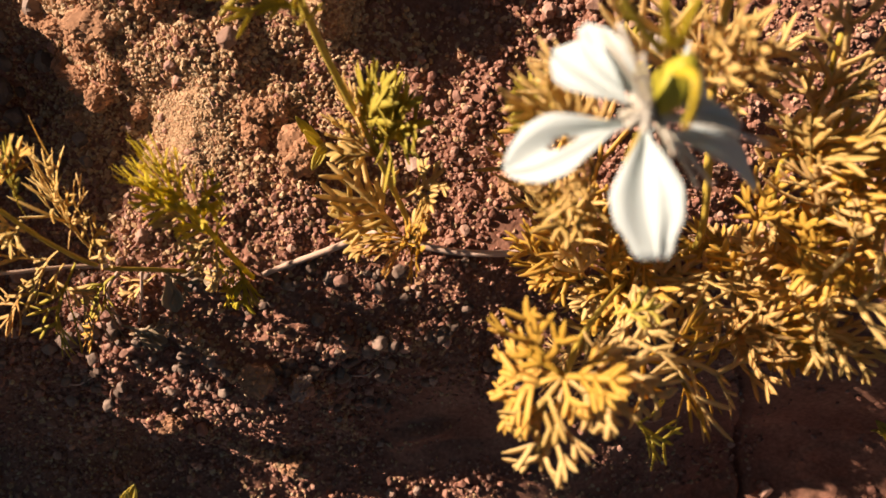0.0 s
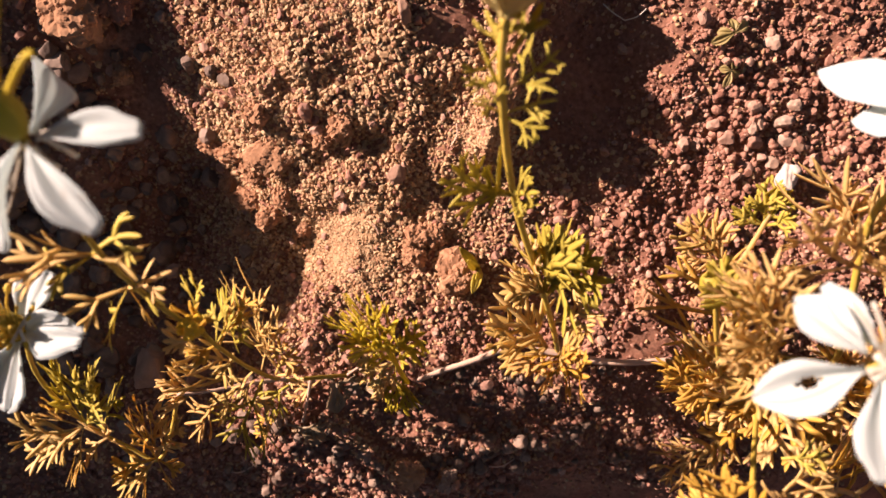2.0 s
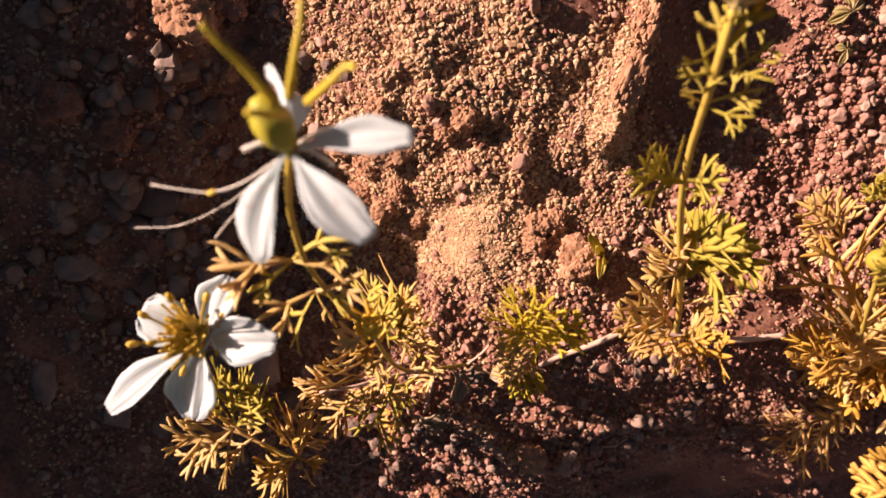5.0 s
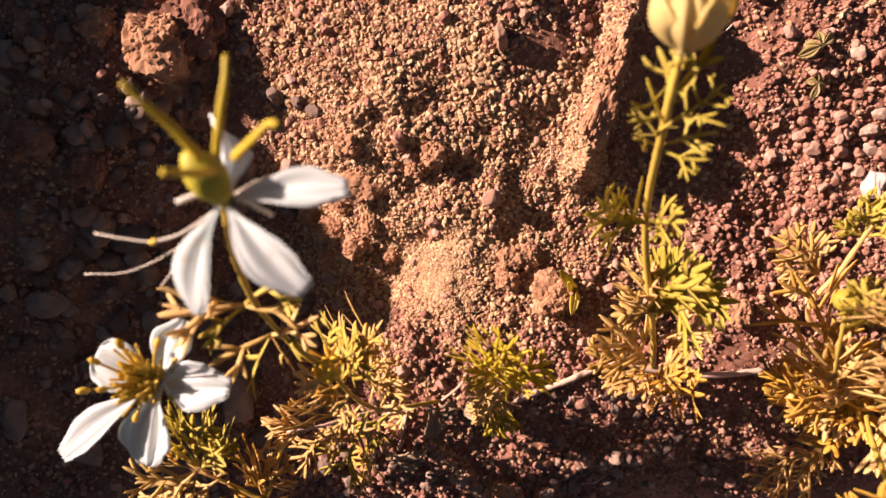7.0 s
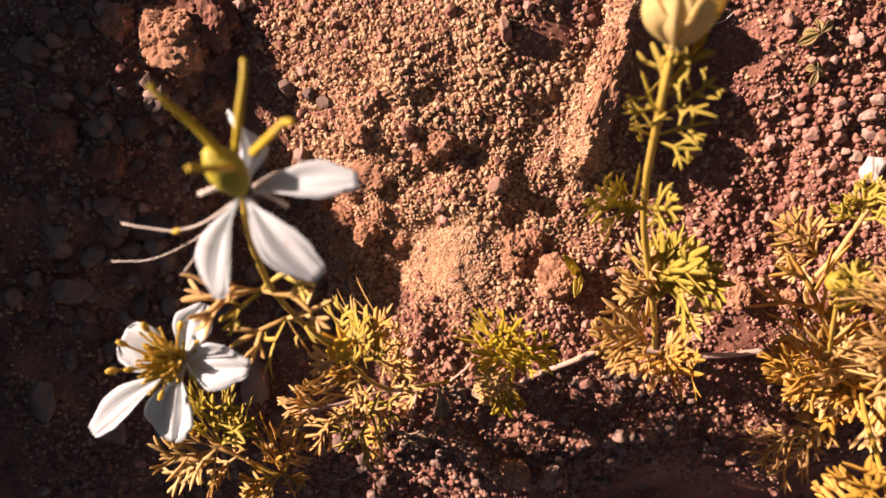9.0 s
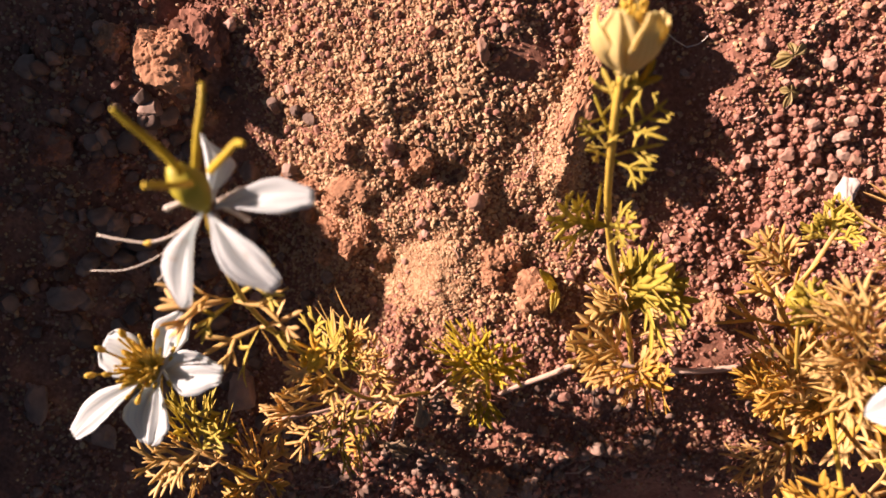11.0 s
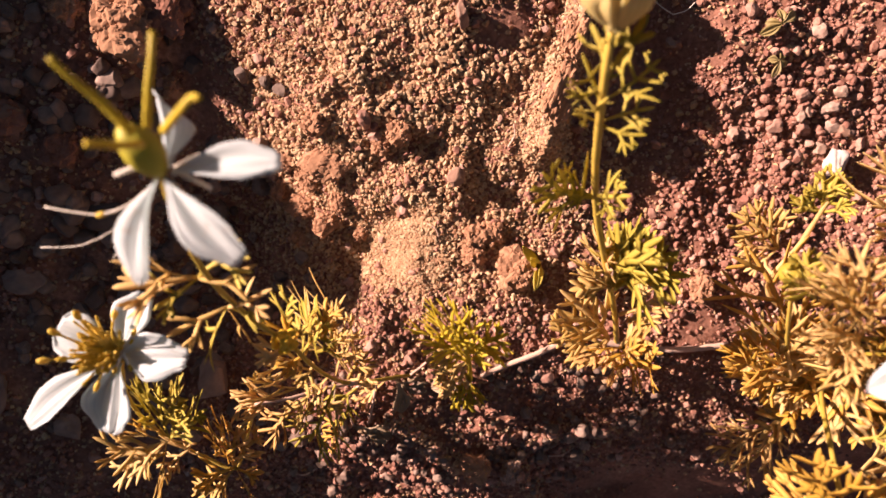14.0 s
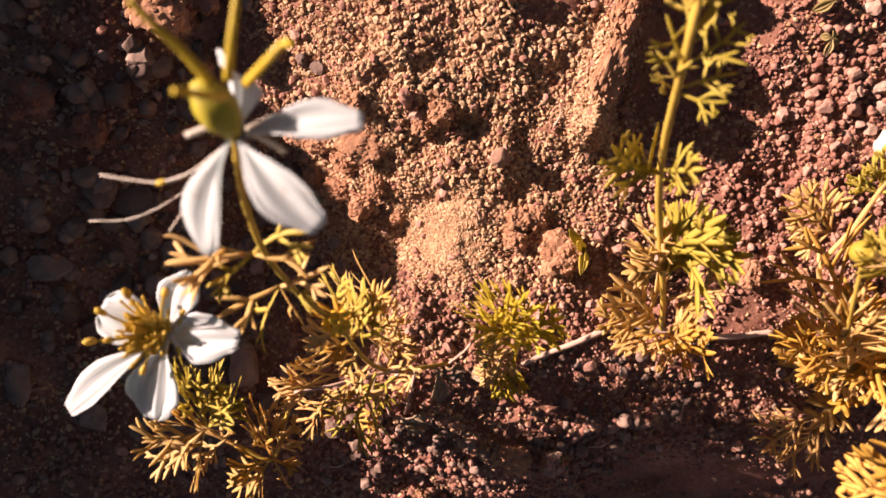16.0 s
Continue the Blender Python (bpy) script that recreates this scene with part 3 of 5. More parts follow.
# larger stones lying in the shaded hollow, their grey-brown darkened to deepen its shade
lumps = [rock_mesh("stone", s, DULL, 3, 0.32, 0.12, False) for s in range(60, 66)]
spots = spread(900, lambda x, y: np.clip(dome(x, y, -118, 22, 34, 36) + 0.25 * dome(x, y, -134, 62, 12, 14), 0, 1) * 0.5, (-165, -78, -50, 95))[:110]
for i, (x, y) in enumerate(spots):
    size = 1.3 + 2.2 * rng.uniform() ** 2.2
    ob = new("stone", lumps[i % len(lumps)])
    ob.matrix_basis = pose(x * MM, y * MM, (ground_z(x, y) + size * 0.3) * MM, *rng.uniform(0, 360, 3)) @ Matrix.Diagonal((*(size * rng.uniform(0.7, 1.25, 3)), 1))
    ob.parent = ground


# same shade-darkened grey-brown on rounded pebbles crowding the low front and the shaded hollow
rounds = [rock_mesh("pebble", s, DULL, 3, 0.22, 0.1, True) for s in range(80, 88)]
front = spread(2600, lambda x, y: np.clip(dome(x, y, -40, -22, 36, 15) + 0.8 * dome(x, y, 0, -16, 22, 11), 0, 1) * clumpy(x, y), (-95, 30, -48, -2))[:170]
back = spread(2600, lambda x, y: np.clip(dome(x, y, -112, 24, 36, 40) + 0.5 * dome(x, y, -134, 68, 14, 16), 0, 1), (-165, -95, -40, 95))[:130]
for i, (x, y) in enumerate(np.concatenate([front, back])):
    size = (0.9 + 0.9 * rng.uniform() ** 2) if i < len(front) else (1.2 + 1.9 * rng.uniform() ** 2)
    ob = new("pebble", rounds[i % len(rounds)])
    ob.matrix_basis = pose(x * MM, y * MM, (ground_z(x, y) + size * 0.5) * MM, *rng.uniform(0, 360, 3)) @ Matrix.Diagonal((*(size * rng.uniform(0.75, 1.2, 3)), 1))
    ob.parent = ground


def clod(x, y, size, mat, label, name="soil_clod", category="clod", seed=1, stretch=(1, 1, 0.8), turn=0.0, sink=0.35, lump=0.42):
    rz = ground_z(x, y)
    me = rock_mesh(name, seed, mat, 5 if size > 12 else 4, lump, 0.1 if lump > 0.3 else 0.14, lump < 0.3, lump > 0.3)
    if lump > 0.3:
        # crumbs stuck to the lump
        body, (v, f) = np.array([p.co[:] for p in me.vertices]), ico(1)
        count = int(26 * size)
        at = body[rng.integers(0, len(body), count)] * 0.98
        grit = (v[None] * (1 + rng.uniform(-0.4, 0.4, (count, len(v))))[..., None]) @ turns(count)
        grit = grit * (rng.uniform(0.25, 0.65, count) / (size / 2) * MM)[:, None, None] + at[:, None]
        tris = [p.vertices[:] for p in me.polygons]
        extra = (f[None] + (len(body) + np.arange(count) * len(v))[:, None, None]).reshape(-1, 3)
        me = tri_mesh(name, np.concatenate([body, grit.reshape(-1, 3)]), np.concatenate([tris, extra]), mat, False)
    ob = new(name, me)
    ob.matrix_basis = pose(x * MM, y * MM, (rz + size / 2 * stretch[2] * (1 - sink)) * MM, 0, 0, turn) @ Matrix.Diagonal((size / 2 * stretch[0], size / 2 * stretch[1], size / 2 * stretch[2], 1))
    return tagged(ob, label, category)


CRUMB = "crumbly red-brown clod of dry soil"
clod(*(-29.2, 20.2), 8.5, CLOD, "crumbly soil clod with a tiny seedling beside it", seed=3, stretch=(1, 1.1, 0.85))
clod(*(-72.8, 54.4), 5, CLOD, CRUMB, seed=4, sink=0.55)
clod(*(-70.7, 46.4), 8, CLOD, CRUMB, seed=5, stretch=(1.3, 1, 0.4), sink=0.5)
clod(*(-38.2, 28.3), 5.5, CLOD, CRUMB, seed=6)
clod(*(-34.3, 28.8), 4.5, CLOD, CRUMB, seed=16)
clod(*(-39.0, 24.0), 4.5, CLOD, CRUMB, seed=26)
clod(*(-54.7, 51.5), 4.8, CLOD, CRUMB, seed=7)
clod(*(-58.7, 49.2), 4.2, CLOD, CRUMB, seed=17)
clod(*(-82.5, 48.0), 5.5, CLOD, CRUMB, seed=8, stretch=(1.2, 0.9, 0.6), sink=0.5)
for i, (x, y, size) in enumerate(((-79.5, 37.0, 6.0), (-74.0, 32.5, 5.0), (-85.0, 41.5, 5.5), (-70.0, 37.5, 4.0), (-77.0, 43.0, 4.5), (-88.0, 50.0, 5.0), (-66.0, 30.0, 3.6), (-81.0, 30.0, 4.4))):
    clod(x, y, size, CLOD, "crumbly clod on the steep flank of the mound", seed=100 + i, stretch=(1.15, 0.9, 0.75), turn=31 * i, sink=0.4)
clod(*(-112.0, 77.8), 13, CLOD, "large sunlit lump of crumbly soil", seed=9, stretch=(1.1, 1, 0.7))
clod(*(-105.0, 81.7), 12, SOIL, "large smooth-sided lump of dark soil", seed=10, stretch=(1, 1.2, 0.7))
clod(*(-124.6, 81.8), 7, CLOD, CRUMB, seed=11, sink=0.7)
clod(*(-107.6, 66.0), 4.5, CLOD, CRUMB, seed=12)
clod(*(-20.0, 57.5), 7, CLOD, "crumbly soil clod on the edge of a small ridge", seed=13, stretch=(0.8, 1.7, 0.7), turn=-24)
clod(*(-16.3, 68.5), 6, CLOD, "crumbly soil clod on the edge of a small ridge", seed=14, stretch=(0.8, 1.4, 0.8), turn=-20)
clod(*(-31.4, -30.6), 4.6, PALE, CRUMB, seed=15, stretch=(0.8, 1.2, 0.9), turn=-25)
clod(*(-40.5, -28.7), 6.5, CLOD, CRUMB, seed=18)
clod(*(14.2, 13.8), 5.5, CLOD, CRUMB, seed=19)
clod(*(26.6, 12.2), 4.5, CLOD, CRUMB, seed=29)
clod(*(-31.7, -31.1), 4.2, CLOD, CRUMB, seed=20, stretch=(0.9, 1.2, 0.8))
clod(*(-38.1, -55.0), 4.5, CLOD, CRUMB, seed=21)
clod(*(-64.0, -41.2), 3.6, CLOD, CRUMB, seed=22, stretch=(1.3, 1, 0.8))
clod(*(-40.8, -29.1), 4.4, CLOD, CRUMB, seed=23, stretch=(1.2, 0.8, 0.8), turn=-25)
PEBBLE = dict(name="pebble", category="stone", lump=0.29, sink=0.3)
clod(*(-42.5, 41.6), 4.2, PALE, "rounded pale pebble on the crumbly mound", seed=31, **PEBBLE)
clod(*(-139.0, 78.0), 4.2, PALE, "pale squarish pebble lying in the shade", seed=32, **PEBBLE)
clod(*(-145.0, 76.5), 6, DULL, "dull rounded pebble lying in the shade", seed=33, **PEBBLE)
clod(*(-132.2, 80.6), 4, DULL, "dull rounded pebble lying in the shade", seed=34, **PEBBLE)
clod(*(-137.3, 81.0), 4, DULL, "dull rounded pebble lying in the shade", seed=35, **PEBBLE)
clod(*(-40.1, 74.0), 4.6, PALE, "long pale pebble on the mound", seed=36, stretch=(0.7, 1.3, 0.8), **PEBBLE)
clod(*(-8.3, -21.8), 3.2, PALE, "small pale pebble on dark soil", seed=37, **PEBBLE)
clod(*(44.1, 41.0), 5.6, WHITISH, "large whitish stone standing among leaves", seed=38, stretch=(0.75, 1.35, 1.1), turn=-12, **PEBBLE)
clod(*(43.4, 54.0), 3.8, STONE, "angular reddish stone among gravel", seed=39, stretch=(1.2, 0.9, 0.8), **PEBBLE)
clod(*(38.1, 53.1), 2.8, PALE, "pale oval pebble among gravel", seed=40, stretch=(0.8, 1.2, 0.8), **PEBBLE)
clod(*(36.2, 52.6), 2.6, PALE, "pale oval pebble among gravel", seed=41, stretch=(0.8, 1.2, 0.8), **PEBBLE)
clod(*(31.0, 50.4), 3.8, STONE, "angular reddish stone among gravel", seed=42, **PEBBLE)
clod(*(37.0, 49.5), 3.3, STONE, "angular reddish stone among gravel", seed=43, **PEBBLE)
clod(*(45.4, 57.3), 3.0, PALE, "pale rounded pebble among gravel", seed=44, **PEBBLE)
clod(*(46.5, 49.0), 3.4, PALE, "pale rounded pebble among gravel", seed=45, **PEBBLE)
clod(*(41.7, 45.1), 3.0, PALE, "pale rounded pebble among gravel", seed=46, **PEBBLE)
clod(*(33.4, 41.7), 2.8, STONE, "angular reddish stone among gravel", seed=47, **PEBBLE)
clod(*(7.6, 70.2), 2.6, PALE, "small pale pebble on smooth crusted soil", seed=48, **PEBBLE)
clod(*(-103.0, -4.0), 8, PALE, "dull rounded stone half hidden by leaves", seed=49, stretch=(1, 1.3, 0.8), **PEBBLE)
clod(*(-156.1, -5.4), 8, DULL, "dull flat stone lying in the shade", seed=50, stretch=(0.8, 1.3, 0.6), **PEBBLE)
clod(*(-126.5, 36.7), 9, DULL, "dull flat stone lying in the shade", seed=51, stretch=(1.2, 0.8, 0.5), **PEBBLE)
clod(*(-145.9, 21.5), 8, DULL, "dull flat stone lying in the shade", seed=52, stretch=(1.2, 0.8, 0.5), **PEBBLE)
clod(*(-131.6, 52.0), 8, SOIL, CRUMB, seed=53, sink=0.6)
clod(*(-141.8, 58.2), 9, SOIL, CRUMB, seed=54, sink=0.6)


# ---- trailing plant with the two open flowers ----
trail = thing("trailing_flower_plant", (*(-55.1, -5.0), ground_z(*(-55.1, -5.0))), "trailing plant with feathery golden leaves and two white flowers", "plant")
stem(trail, [(-55.1, -4.8, -9.0), (-60.6, -4.3, -3.0), (-67.4, -3.5, 4.0), (-71.1, 0.5, 14.0), (-72.5, 6.1, 27.0), (-73.0, 11.2, 38.0)], 0.5, 0.42, STEM)
stem(trail, [(-73.0, 11.2, 38.0), (-75.9, 15.0, 44.0), (-78.3, 18.4, 48.0), (-80.6, 24.4, 56.0), (-80.2, 30.7, 66.0), (-78.6, 34.5, 74.0), (-77.3, 37.3, 79.0)], 0.45, 0.46)
stem(trail, [(-66.2, -3.3, 4.0), (-73.0, -3.5, 8.0), (-79.4, -4.3, 12.0), (-86.6, -4.9, 14.0)], 0.42, 0.34, STRAW)
stem(trail, [(-55.0, -4.6, -8.0), (-51.6, -2.2, -8.0), (-49.4, 0.3, -7.0)], 0.34, 0.27, STRAW)
# leaves round the yellow bud
leaf(trail, (-72.5, 10.3, 36.0), (-71.4, 20.1, 41.0), 3, GREEN)
leaf(trail, (-73.0, 10.5, 37.0), (-79.4, 9.4, 38.0), 2, GOLD)
leaf(trail, (-72.2, 8.6, 32.0), (-69.9, 16.6, 31.0), 4, GREEN)
leaf(trail, (-72.5, 9.8, 36.0), (-73.6, 16.7, 41.0), 3, AMBER)
leaf(trail, (-72.2, 7.7, 30.0), (-66.6, 16.4, 30.0), 4, AMBER)
leaf(trail, (-66.4, -2.0, 7.0), (-65.5, 18.0, 21.0), 4, GOLD, 1.0, (-0.9, -0.6, 0.6))
leaf(trail, (-66.3, -1.5, 8.0), (-67.1, 17.5, 22.0), 3, GOLD, 0.95, (-0.9, -0.6, 0.6))
leaf(trail, (-66.2, -2.1, 7.0), (-69.9, 12.7, 17.0), 3, GOLD, 0.95)
leaf(trail, (-71.2, 5.0, 22.0), (-67.0, 16.2, 30.0), 4, GREEN)
leaf(trail, (-69.7, 0.0, 12.0), (-62.9, 10.4, 18.0), 4, GOLD)
leaf(trail, (-67.8, -1.7, 8.0), (-62.4, 4.9, 12.0), 3, GOLD)
leaf(trail, (-67.8, -1.7, 8.0), (-61.7, 0.6, 11.0), 3, GOLD)
leaf(trail, (-72.6, 6.8, 28.0), (-77.9, 8.9, 32.0), 3, GOLD)
leaf(trail, (-72.8, 3.0, 20.0), (-82.0, 5.3, 24.0), 3, GOLD)
leaf(trail, (-73.0, -1.9, 11.0), (-87.0, 1.7, 18.0), 4, GOLD)
leaf(trail, (-79.4, -4.3, 12.0), (-88.7, -1.3, 16.0), 3, RUST)
leaf(trail, (-81.8, -4.5, 12.0), (-91.5, -6.2, 12.0), 2, RUST)
leaf(trail, (-75.2, -3.2, 9.0), (-79.9, -11.1, 8.0), 3, GOLD)
leaf(trail, (-72.1, -2.8, 9.0), (-74.3, -9.3, 8.0), 3, GOLD)
leaf(trail, (-70.5, -2.7, 8.0), (-78.5, -17.4, 0.0), 2, GREEN)
leaf(trail, (-69.6, -12.2, -2.0), (-74.4, -19.4, -6.0), 2, AMBER)
leaf(trail, (-72.7, 7.7, 30.0), (-76.2, 4.7, 33.0), 3, AMBER)
bud = Shape()
for i in range(26):
    a, r = rnd.uniform(0, 6.28), rnd.uniform(0, 2.2)
    c = Vector((-73.0, 12.2, 41.0)) + Vector((r * math.cos(a), r * math.sin(a), 1.6 - 0.35 * r * r + rnd.uniform(-0.3, 0.3)))
    bud.ball(c, (0.75, 0.75, 0.75), None, 4, 6)
part("bud", bud, BLOOM, trail, "tight golden flower bud")
# curved stalks and dull seed leaves at the crown
for a, b, c in (((-66.1, -4.6, 0.0), (-69.7, -9.1, -3.0), (-69.3, -16.3, -8.0)), ((-62.6, -4.7, -3.0), (-64.0, -10.0, -6.0), (-65.8, -16.2, -9.0))):
    stem(trail, [a, b, c], 0.39, 0.29, STRAW, "leaf_stalk")
leaf(trail, (-69.3, -16.3, -8.0), (-61.6, -19.3, -10.0), 2, GREY)
petal(trail, (-57.8, -5.6, -4.0), (-57.5, -13.6, -8.0), (0.4, 0, 1), 4.4, GREY, 0.1, 0.05, 0.3, "dull oval seed leaf").name = "seed_leaf"
petal(trail, (-67.1, -18.5, -10.0), (-60.4, -20.3, -11.0), (0.1, 0.3, 1), 4.0, GREY, 0.1, 0.05, 0.3, "dull oval seed leaf").name = "seed_leaf"
for a, b, n, m in (((-60.9, -5.4, -6.0), (-67.8, -11.3, -6.0), 2, RUST), ((-66.8, -5.5, 0.0), (-72.6, -12.4, -3.0), 3, GREEN), ((-70.9, -4.0, 6.0), (-67.8, -14.6, -6.0), 2, GREY), ((-76.3, -6.6, 4.0), (-70.4, -9.1, 2.0), 3, GOLD),
                   ((-80.4, -6.2, 8.0), (-87.2, -14.6, 2.0), 3, RUST), ((-59.4, -4.1, -5.0), (-53.8, -9.3, -8.0), 2, GREY), ((-70.9, 0.1, 12.0), (-74.6, -5.2, 12.0), 3, GOLD), ((-72.3, 5.0, 22.0), (-75.8, -0.1, 22.0), 3, GOLD), ((-72.7, 8.2, 30.0), (-68.1, 12.9, 34.0), 3, GREEN)):
    leaf(trail, a, b, n, m)
# whorls on the flower stalk
for tip, m in (((-92.0, 23.5, 58.0), GOLD), ((-88.4, 20.4, 55.0), GREEN), ((-87.3, 26.6, 60.0), GOLD), ((-90.5, 20.0, 56.0), GOLD), ((-75.2, 24.0, 56.0), GOLD), ((-74.7, 26.6, 58.0), GREEN)):
    leaf(trail, (-82.5, 24.3, 55.0), Vector((-82.5, 24.3, 55.0)).lerp(Vector(tip), 1.15), 1, m, 1.1)
for tip, m in (((-88.7, 15.3, 50.0), GOLD), ((-84.6, 11.9, 44.0), GREEN), ((-75.5, 16.5, 47.0), GREEN), ((-78.2, 12.9, 44.0), GOLD), ((-73.3, 21.6, 50.0), GOLD)):
    leaf(trail, (-80.5, 19.0, 48.0), Vector((-80.5, 19.0, 48.0)).lerp(Vector(tip), 1.1), 1, m, 1.1)
# side branch with the flower that faces up
stem(trail, [(-87.2, -5.4, 12.0), (-91.1, -14.6, 6.0), (-93.5, -20.5, 7.0), (-98.9, -17.2, 9.0), (-103.3, -12.9, 13.0), (-106.9, -5.7, 20.0), (-104.8, 2.7, 32.0), (-100.1, 10.9, 43.0)], 0.45, 0.4)
for tip in ((-105.0, 1.6, 27.0), (-100.7, 2.8, 27.0), (-99.3, 2.0, 26.0), (-95.8, -2.6, 24.0)):
    leaf(trail, (-102.1, -9.6, 20.0), tip, 4, GREEN, 1.05)
for tip in ((-114.0, -10.4, 22.0), (-112.6, -15.6, 20.0), (-108.1, -16.6, 18.0), (-108.7, -6.3, 25.0), (-105.5, -21.2, 14.0)):
    leaf(trail, (-102.7, -10.1, 20.0), tip, 3, GOLD, 1.05)
for tip in ((-93.1, -6.4, 16.0), (-90.0, -8.8, 14.0), (-85.6, -12.1, 12.0), (-87.2, -21.3, 9.0), (-90.5, -25.5, 7.0), (-95.3, -11.5, 16.0), (-100.9, -20.1, 12.0), (-96.5, -27.7, 6.0), (-102.0, -26.8, 8.0)):
    leaf(trail, (-92.5, -19.2, 10.0), tip, 3, AMBER if rnd.random() < 0.4 else GOLD, 1.05)
for a, b, m in (((-102.9, -6.1, 22.0), (-96.5, 2.5, 26.0), GREEN), ((-104.2, -4.4, 24.0), (-102.1, 4.5, 30.0), GREEN), ((-100.9, -12.0, 16.0), (-94.3, -4.0, 20.0), GREEN), ((-102.7, -9.0, 20.0), (-106.5, -3.9, 26.0), AMBER), ((-100.2, -13.5, 15.0), (-105.4, -17.9, 14.0), GOLD), ((-98.2, -16.6, 11.0), (-100.0, -8.5, 18.0), GOLD)):
    leaf(trail, a, b, 4, m, 0.9)

# nodding flower with a ripening capsule
ripe = capsule(trail, (-77.2, 37.4, 79.5), (-5, 9, 6), 6.6, 2.2, "flower", "fading white flower with a swollen green capsule and long styles")
style(ripe, [(-76.9, 40.8, 87.0), (-79.0, 43.8, 89.0), (-80.9, 45.9, 91.0), (-82.2, 47.5, 92.0)])
style(ripe, [(-75.8, 41.6, 86.0), (-74.7, 45.0, 88.0), (-73.8, 48.1, 89.0), (-73.6, 50.4, 89.0)])
style(ripe, [(-73.8, 41.0, 87.0), (-70.9, 42.4, 90.0), (-69.4, 43.4, 91.0), (-68.3, 43.1, 92.0)])
style(ripe, [(-75.7, 39.6, 88.0), (-76.2, 39.0, 92.0), (-77.1, 38.9, 94.0), (-77.7, 38.8, 95.0)])
FADED = "creased white petal with brown stains"
petal(ripe, (-76.9, 36.9, 79.0), (-68.8, 27.2, 79.0), (-0.5, 0.0, 1), 5.8, OLD_PETAL, 0.2, 0.08, blunt=0.5)
petal(ripe, (-77.8, 36.9, 79.0), (-82.3, 24.8, 75.0), (-0.5, 0.1, 1), 6.0, OLD_PETAL, 0.2, 0.1, label=FADED)
petal(ripe, (-76.5, 37.4, 78.0), (-63.6, 38.2, 80.0), (-0.4, 0.5, 1), 4.9, OLD_PETAL, 0.2, 0.05, blunt=0.45)
petal(ripe, (-77.9, 38.3, 77.0), (-82.5, 48.7, 66.0), (1, 0, 0.75), 6.2, OLD_PETAL, 0.2, 0.1)
filament(ripe, [(-77.8, 37.7, 79.0), (-79.8, 38.1, 80.0), (-82.2, 37.4, 80.0)], 0.35)
filament(ripe, [(-78.9, 36.7, 77.0), (-84.0, 34.7, 72.0), (-88.3, 33.5, 70.0), (-93.2, 34.1, 69.0), (-97.1, 34.9, 68.0)], 0.15)
filament(ripe, [(-78.9, 36.7, 77.0), (-84.7, 34.4, 72.0), (-89.0, 33.5, 70.0)], 0.14, 0.79)
filament(ripe, [(-79.7, 36.1, 76.0), (-88.1, 32.4, 66.0), (-96.8, 29.8, 60.0), (-103.7, 29.7, 58.0)], 0.09)
filament(ripe, [(-79.7, 35.5, 76.0), (-87.4, 30.9, 66.0), (-91.4, 27.8, 62.0)], 0.15)
filament(ripe, [(-76.6, 38.3, 77.0), (-74.3, 40.1, 74.0), (-71.2, 40.8, 72.0)], 0.3)
filament(ripe, [(-76.2, 37.9, 78.0), (-74.0, 36.6, 77.0), (-72.9, 35.8, 76.0)], 0.35)
filament(ripe, [(-76.8, 36.6, 78.0), (-75.6, 35.2, 78.0), (-74.4, 34.3, 77.0)], 0.35)

# open flower facing the sky, stamens leaning over one petal
fresh = capsule(trail, (-100.2, 11.3, 43.0), (-1.5, 1, 8), 4.0, 1.7, "flower", "open white flower with a thick tuft of golden stamens")
petal(fresh, (-98.8, 12.4, 45.0), (-94.3, 21.6, 46.0), (-0.35, 0.0, 1), 7.0, PETAL, 0.15, 0.08, blunt=0.42)
petal(fresh, (-98.5, 11.4, 45.0), (-86.5, 11.4, 50.0), (-0.5, 0.25, 1), 7.6, PETAL, 0.15, 0.12, blunt=0.42)
petal(fresh, (-99.5, 10.5, 45.0), (-101.6, -1.0, 45.5), (-0.12, 0.3, 1), 9.0, PETAL, 0.12, 0.08, blunt=0.5)
petal(fresh, (-100.4, 10.7, 45.0), (-115.0, 0.8, 45.0), (-0.3, 0.3, 1), 6.0, PETAL, 0.15, 0.1, blunt=0.42)
petal(fresh, (-100.1, 12.4, 45.0), (-108.1, 16.9, 47.0), (-0.2, 0.2, 1), 8.0, PETAL, 0.15, 0.1, blunt=0.6)
tuft = Vector((-100.9, 13.9, 52.2)) - Vector((-99.2, 12.4, 46.0))
for i in range(140):
    root = Vector((-99.2, 12.4, 46.0)) + Vector((rnd.uniform(-1.6, 1.2), rnd.uniform(-1.8, 1.8), 0))
    tip = root + tuft * rnd.uniform(0.6, 1.0) + Vector((rnd.gauss(0, 1.1), rnd.gauss(0, 1.6), rnd.uniform(-2, 1)))
    filament(fresh, [root, root.lerp(tip, 0.5) + Vector((0, 0, 0.8)), tip], 0.2, rnd.uniform(0.4, 0.58), "stamen")
for tip, size in (((-100.1, 19.5, 56.0), 1.1), ((-104.8, 16.9, 54.0), 1.0), ((-106.6, 12.7, 54.0), 1.0), ((-103.8, 12.8, 54.0), 0.9), ((-95.6, 19.2, 54.0), 1.0), ((-101.4, 7.4, 49.0), 0.9)):
    root = Vector((-99.2, 12.4, 46.0))
    filament(fresh, [root, root.lerp(Vector(tip), 0.55) + Vector((0, 0, 1.2)), tip], 0.2, size, "stamen")
